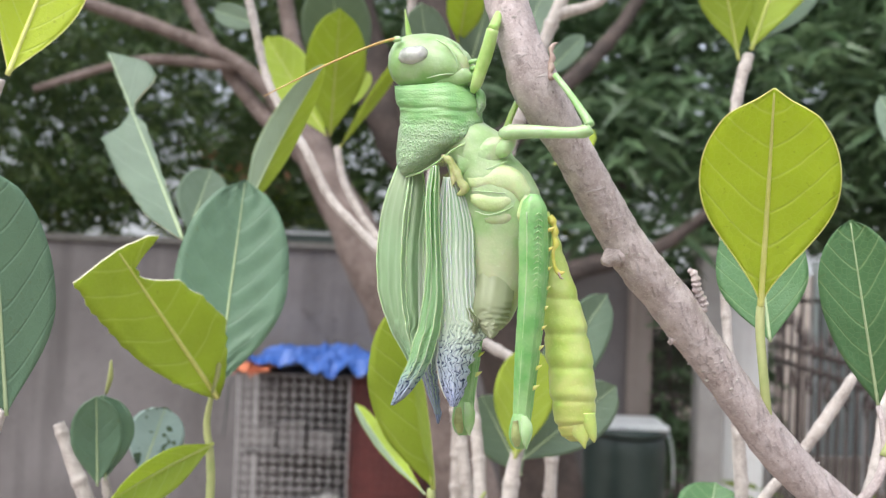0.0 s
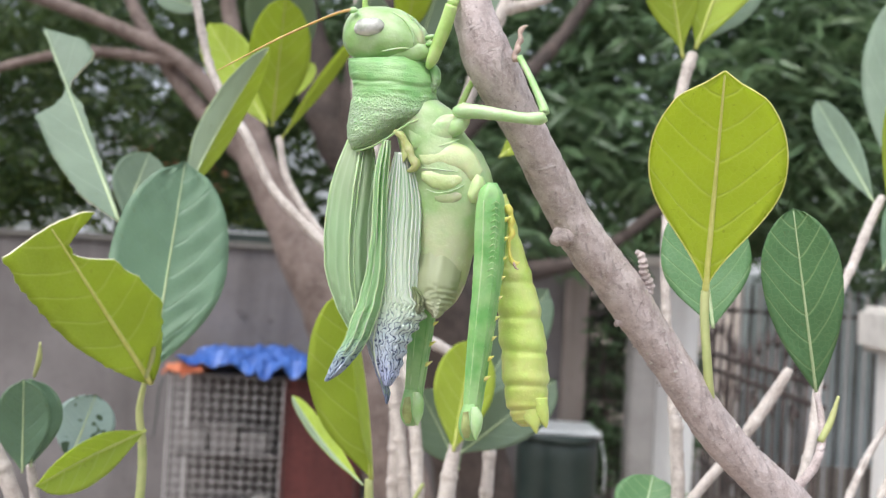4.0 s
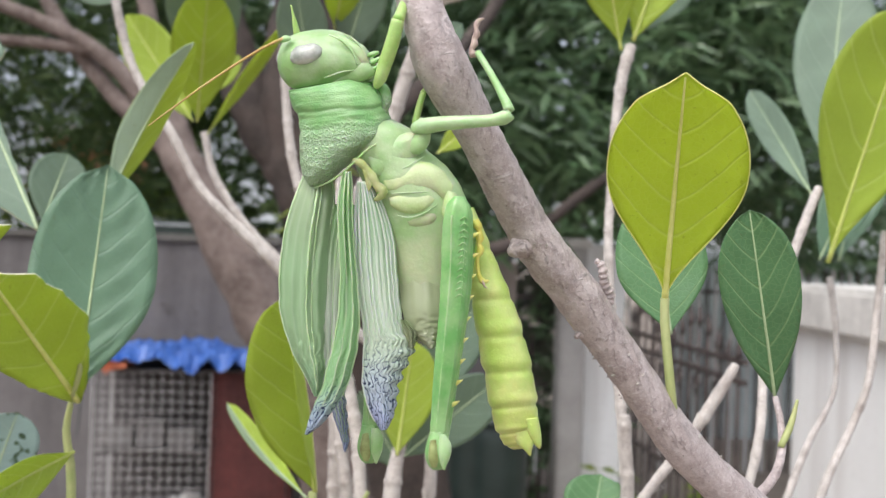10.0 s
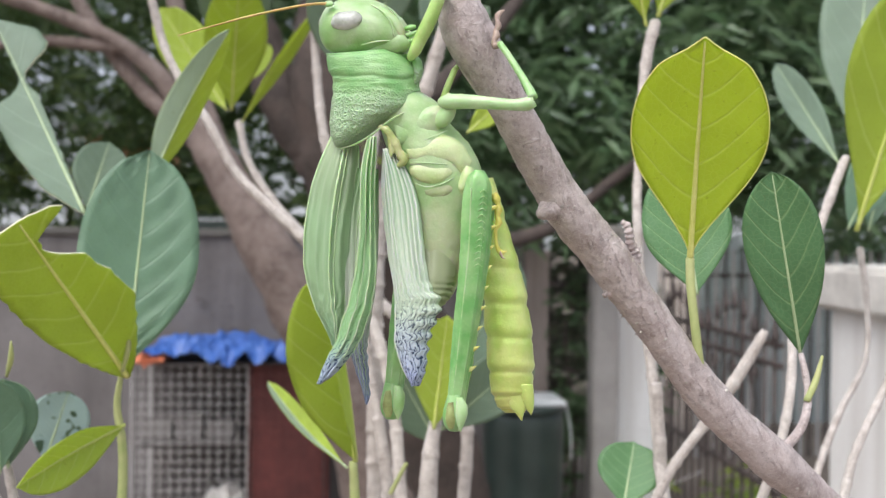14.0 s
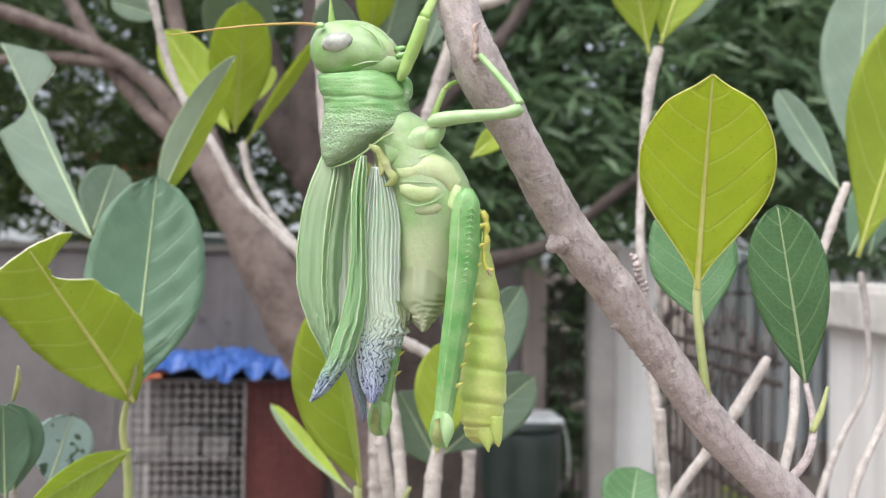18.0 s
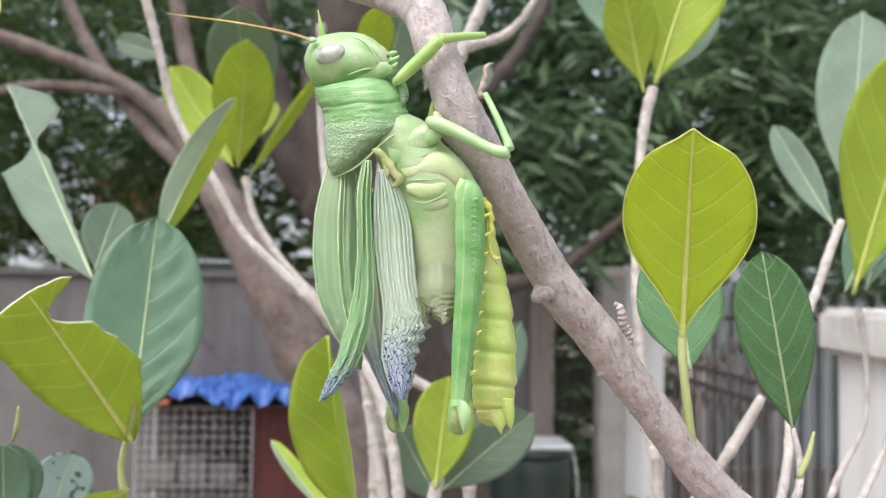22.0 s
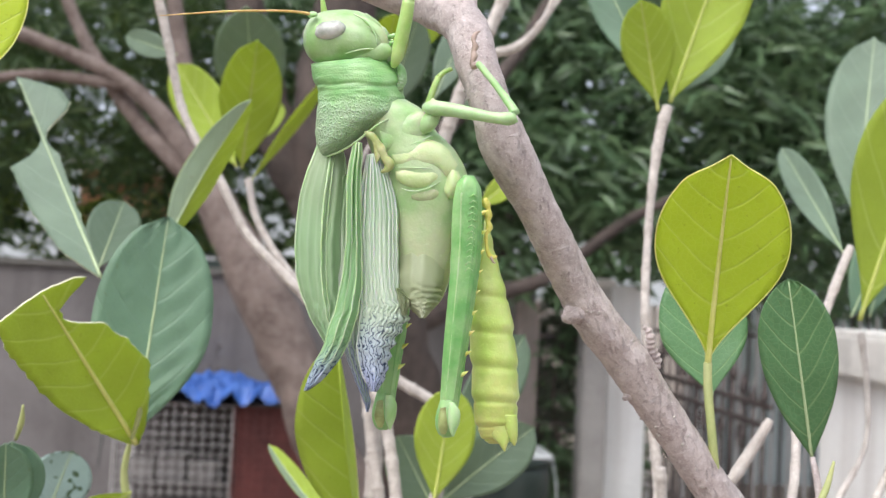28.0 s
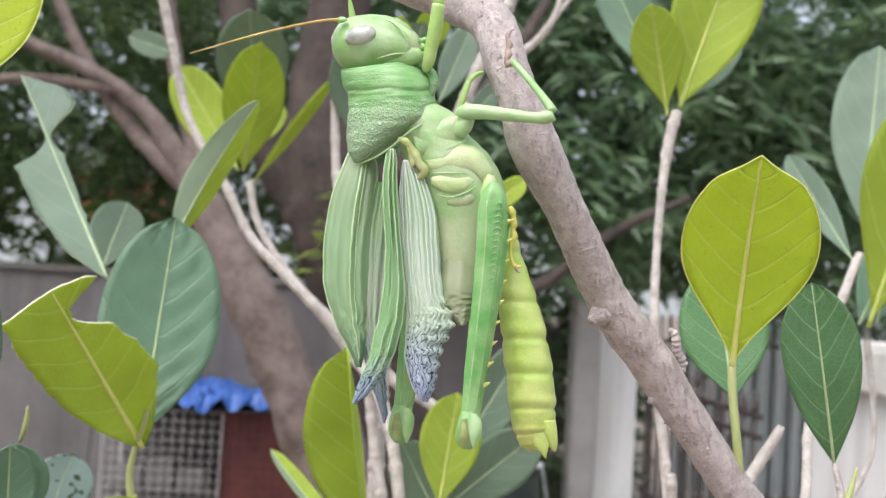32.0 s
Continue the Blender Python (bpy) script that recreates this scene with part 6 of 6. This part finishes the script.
teg_near = wing("forewing", [(243, 621, 632), (270, 615, 634), (300, 611, 633), (350, 611, 634), (420, 612, 638), (480, 607, 641), (530, 598, 638), (565, 588, 630), (595, 580, 621), (620, 570, 608), (645, 558, 594), (665, 549, 574), (682, 545, 552)], -60, 2, 5, TEG, (627, 248), "narrow soft green forewing with a blue, dark-veined tip", veins=((0.0, 2.4, 0.8), (0.36, 1.6, 0.8), (0.7, 1.8, 0.8), (1.0, 2.4, 0.75)), vein_mat=VEIN_G, crumple=(0.76, 3), dome=14, cols=20)
hind_near = wing("hindwing", [(262, 646, 664), (290, 641, 680), (330, 636, 694), (380, 634, 701), (440, 635, 702), (490, 639, 704), (515, 640, 711), (532, 639, 721), (550, 637, 719), (575, 634, 708), (600, 632, 694), (635, 637, 687), (660, 646, 680), (680, 656, 668)], -46, 10, 2.4, HIND, (662, 275), "white pleated hindwing with a blue, dark-wrinkled tip", veins=((0.0, 3.2, 0.96), (0.11, 2.2, 0.6), (0.25, 1.6, 0.55), (0.36, 1.6, 0.55), (0.5, 1.6, 0.55), (0.61, 1.6, 0.55), (0.75, 1.6, 0.55), (0.86, 1.6, 0.55), (0.96, 1.6, 0.55)), vein_mat=VEIN_W, scallop=4.0, crumple=(0.55, 3), cols=40)
membrane = wing("membrane", [(360, 704, 770, 44), (430, 702, 784, 24), (480, 703, 784, 4), (505, 708, 780), (522, 716, 774), (534, 728, 766), (544, 738, 758), (550, 744, 752)], -48, 2, 2, MEMB, (740, 370), "pale translucent membrane along the flank", scallop=3.0, crumple=(0.6, 2))
frill = wing("frill", [(498, 700, 708), (512, 702, 722), (522, 704, 728), (534, 708, 724), (546, 712, 720)], -52, 3, 3, MEMB, (706, 500), "ragged pale frill of the hindwing", scallop=3.0, crumple=(0.3, 5), dome=6)


# ---- what moves ----
def motions():
    body = [
        (0, 0.03608, 0.1820, 1.64116, 1.8),
        (2, 0.03662, 0.1820, 1.64272, -4.3),
        (3, 0.03581, 0.1820, 1.64137, 3.0),
        (5.5, 0.03696, 0.1820, 1.64035, 3.0),
        (6, 0.03697, 0.1820, 1.64101, 1.1),
        (6.5, 0.03608, 0.1820, 1.64148, 1.6),
        (7, 0.03694, 0.1820, 1.64206, 1.6),
        (7.5, 0.03774, 0.1820, 1.63973, 1.5),
        (8, 0.03671, 0.1820, 1.63963, 0.0),
        (8.5, 0.03721, 0.1820, 1.63975, -2.0),
        (9, 0.03637, 0.1820, 1.63968, -4.0),
        (9.5, 0.03864, 0.1819, 1.63866, -5.2),
        (10, 0.03864, 0.1818, 1.63874, -5.8),
        (10.5, 0.03864, 0.1816, 1.63901, -6.2),
        (11, 0.03824, 0.1815, 1.63859, -6.2),
        (11.5, 0.03871, 0.1814, 1.63923, -5.6),
        (12, 0.03783, 0.1813, 1.63866, -2.1),
        (12.5, 0.03832, 0.1811, 1.63877, -1.3),
        (13, 0.03604, 0.1810, 1.63892, 0.6),
        (13.5, 0.03627, 0.1810, 1.63816, 2.2),
        (15.5, 0.03742, 0.1810, 1.63898, 1.1),
        (16, 0.03719, 0.1810, 1.63978, 2.1),
        (16.5, 0.03658, 0.1810, 1.63963, 2.6),
        (17, 0.03696, 0.1810, 1.64025, 2.8),
        (17.5, 0.03664, 0.1810, 1.63947, 2.5),
        (18, 0.03325, 0.1810, 1.64047, 1.7),
        (18.5, 0.03576, 0.1810, 1.64148, -0.9),
        (19, 0.03607, 0.1810, 1.64165, -0.5),
        (19.5, 0.03600, 0.1810, 1.64212, 1.0),
        (20, 0.03549, 0.1810, 1.64346, 0.2),
        (20.5, 0.03665, 0.1810, 1.64347, -1.6),
        (21, 0.03492, 0.1810, 1.64614, -3.5),
        (21.5, 0.03374, 0.1810, 1.64861, -6.1),
        (22, 0.03626, 0.1810, 1.64885, -4.6),
        (22.5, 0.03586, 0.1810, 1.64898, -4.5),
        (23, 0.02991, 0.1810, 1.64959, 1.1),
        (23.5, 0.03171, 0.1810, 1.65035, -4.4),
        (24, 0.02975, 0.1810, 1.65540, -6.6),
        (24.5, 0.03112, 0.1810, 1.65513, -8.3),
        (25, 0.03114, 0.1810, 1.65415, -7.6),
        (25.5, 0.03071, 0.1806, 1.65291, -8.8),
        (27.5, 0.02850, 0.1789, 1.65232, -2.0),
        (28, 0.02863, 0.1785, 1.65253, -1.6),
        (28.5, 0.02793, 0.1785, 1.65245, -1.6),
        (29, 0.02842, 0.1785, 1.65233, -1.6),
        (29.5, 0.02846, 0.1785, 1.65250, -2.0),
        (30, 0.02811, 0.1785, 1.65241, -1.6),
        (30.5, 0.02819, 0.1785, 1.65202, -2.9),
        (31, 0.02879, 0.1785, 1.65169, -2.5),
        (31.5, 0.02906, 0.1785, 1.65144, -3.6),
        (32, 0.02961, 0.1785, 1.65134, -3.4),
    ]
    walk(hopper, [(t, pose(x, y, z, 0, phi, -5.8)) for t, x, y, z, phi in body])

    def swing(ob, rows):
        p = ob.location.copy()
        walk(ob, [(t, pose(*p, 0, a, b)) for t, a, b in rows])

    swing(antenna, [(0, -22.8, 0), (3.5, -26.2, 0), (7, -30.5, 0), (11, -21.8, 0), (13, -12.3, 0), (16, -11.0, 0), (19, 0.4, 0), (20, 2.9, 0), (23, 21.7, 0), (25, 10.2, 0), (28, 1.2, 0), (30, -1.3, 0), (32, -10.0, 0)])
    swing(antenna_far, [(0, 0, 0), (20, 6, 0), (25, 4, 0), (32, 3, 0)])
    # the abdomen swings and slides in and out of the thorax
    def shift(ob, rows):
        p = ob.location.copy()
        walk(ob, [(t, pose(p.x + dx * K, p.y, p.z + dz * K, 0, a, 0)) for t, dx, dz, a in rows])

    shift(abdomen, [(0, -3, 6, -9.1), (2, -0, -11, -0.7), (3, 11, 12, -8.3), (6, -1, -14, -10.9), (9, -4, 2, -6.3), (12, -3, 6, -5.3), (13, 2, 21, -7.3), (15.5, 1, 4, -2.7), (17, 1, -2, -1.3), (19, 1, -6, -0.2), (25, -7, 12, 6.1), (28, 9, -27, -3.0), (32, -10, -28, -5.1)])
    leg_rows = [(0, -3, 6, -4.4), (2, -0, -18, 2.2), (3, 11, -8, -5.1), (6, -1, -8, -3.6), (9, -4, -5, 4.9), (12, -3, -8, 3.4), (13, 2, -3, -1.1), (15.5, 1, -3, -0.5), (17, 1, -2, -0.3), (19, 1, -2, -0.2), (25, -7, -3, 5.5), (28, 9, -7, -0.1), (32, -10, -13, 2.4)]
    for ob in hind_legs:
        shift(ob, leg_rows)
    swing(mid_leg, [(0, 9.5, 0), (2, 22.5, 0), (3, 13.5, 0), (6, 14.0, 0), (9, 12.0, 0), (12, 9.0, 0), (13, 12.5, 0), (15.5, 11.2, 0), (16, 10.4, 0), (17.5, 10.0, 0), (18, 3.8, 0), (18.2, -3.4, 0), (19, 0.0, 0), (20, 9.3, 0), (21, 20.5, 0), (22, 41.4, 0), (22.5, 39.7, 0), (23, 39.1, 0), (23.5, 16.9, 0), (24, 32.6, 0), (25, 29.6, 0), (28, 21.0, 0), (30, 21.1, 0), (32, 18.5, 0)])
    for ob in (mid_shin, mid_foot):
        swing(ob, [(0, -3.0, 0), (2, -7.0, 0), (3, 0.0, 0), (6, 1.5, 0), (9, 16.0, 0), (12, -6.5, 0), (13, -3.5, 0), (15.5, 0.0, 0), (16, 0.0, 0), (17.5, 0.0, 0), (18, 0.0, 0), (18.2, 0.0, 0), (19, 1.0, 0), (20, 0.0, 0), (21, -4.0, 0), (22, -17.0, 0), (22.5, -8.0, 0), (23, 7.0, 0), (23.5, 4.0, 0), (24, 2.0, 0), (25, 0.0, 0), (28, -12.5, 0), (30, 0.0, 0), (32, -9.0, 0)])
    swing(front_leg, [(0, -0.2, 0), (9, 4.7, 0), (11, 8.8, 0), (16, 7.6, 0), (19, 4.0, 0), (20, 10.5, 0), (21, 21.7, 0), (22, 36.6, 0), (23, 44.3, 0), (23.5, 34.1, 0), (24, 33.8, 0), (25, 63.8, 0), (25.3, 36.4, 0), (25.7, 18.0, 0), (27.5, -1.8, 0), (28, -3.2, 0), (30, -8.7, 0), (32, -4.4, 0)])
    swing(front_shin, [(0, 0, 0), (20, 0, 0), (22, 25, 0), (23, 30, 0), (24, 25, 0), (25, 35, 0), (28, 0, 0), (32, 0, 0)])
    swing(teg_far, [(0, -3.8, 0), (3, -5.1, 0), (6, -3.6, 0), (9, 3.1, 0), (11, 6.5, 0), (12, 6.2, 0), (12.5, 8.8, 0), (13, 8.5, 0), (13.5, 4.3, 0), (15.5, -1.6, 0), (19, 0.0, 0), (28, -1.2, 0), (29.5, -0.9, 0), (30.5, 1.8, 0), (32, 2.1, 0)])
    swing(hind_far, [(0, -1.8, 0), (3, -4.1, 0), (6, -2.6, 0), (9, 6.1, 0), (11, 8.5, 0), (12, 10.2, 0), (12.5, 10.8, 0), (13, 8.5, 0), (13.5, 4.3, 0), (15.5, -1.6, 0), (19, 0.0, 0), (28, -1.2, 0), (29.5, -0.9, 0), (30.5, 3.3, 0), (32, 4.1, 0)])
    swing(teg_near, [(0, -3.8, 0), (3, -2.6, 0), (6, -1.1, 0), (9, 2.1, 0), (11, 2.5, 0), (12, -3.8, 0), (12.5, 0.8, 0), (13, 3.1, 0), (13.5, 1.3, 0), (15.5, -2.1, 0), (19, 0.0, 0), (25, 7.0, 0), (28, 0.2, 0), (29.5, 0.1, 0), (30.5, -1.7, 0), (32, -1.9, 0)])
    for ob in (hind_near, frill):
        swing(ob, [(0, -3.8, 0), (3, -3.1, 0), (6, 0.1, 0), (9, 0.1, 0), (11.5, 0.9, -5), (12, -3.8, -20), (12.5, -11.2, -42), (13, -19.5, -60), (13.5, -14.7, -40), (14.5, -4.7, -8), (15.5, -2.6, 0), (19, 0.0, 0), (28, -0.6, 0), (29.5, -0.1, 0), (30.5, -1.7, -12), (32, -2.9, -16)])


motions()
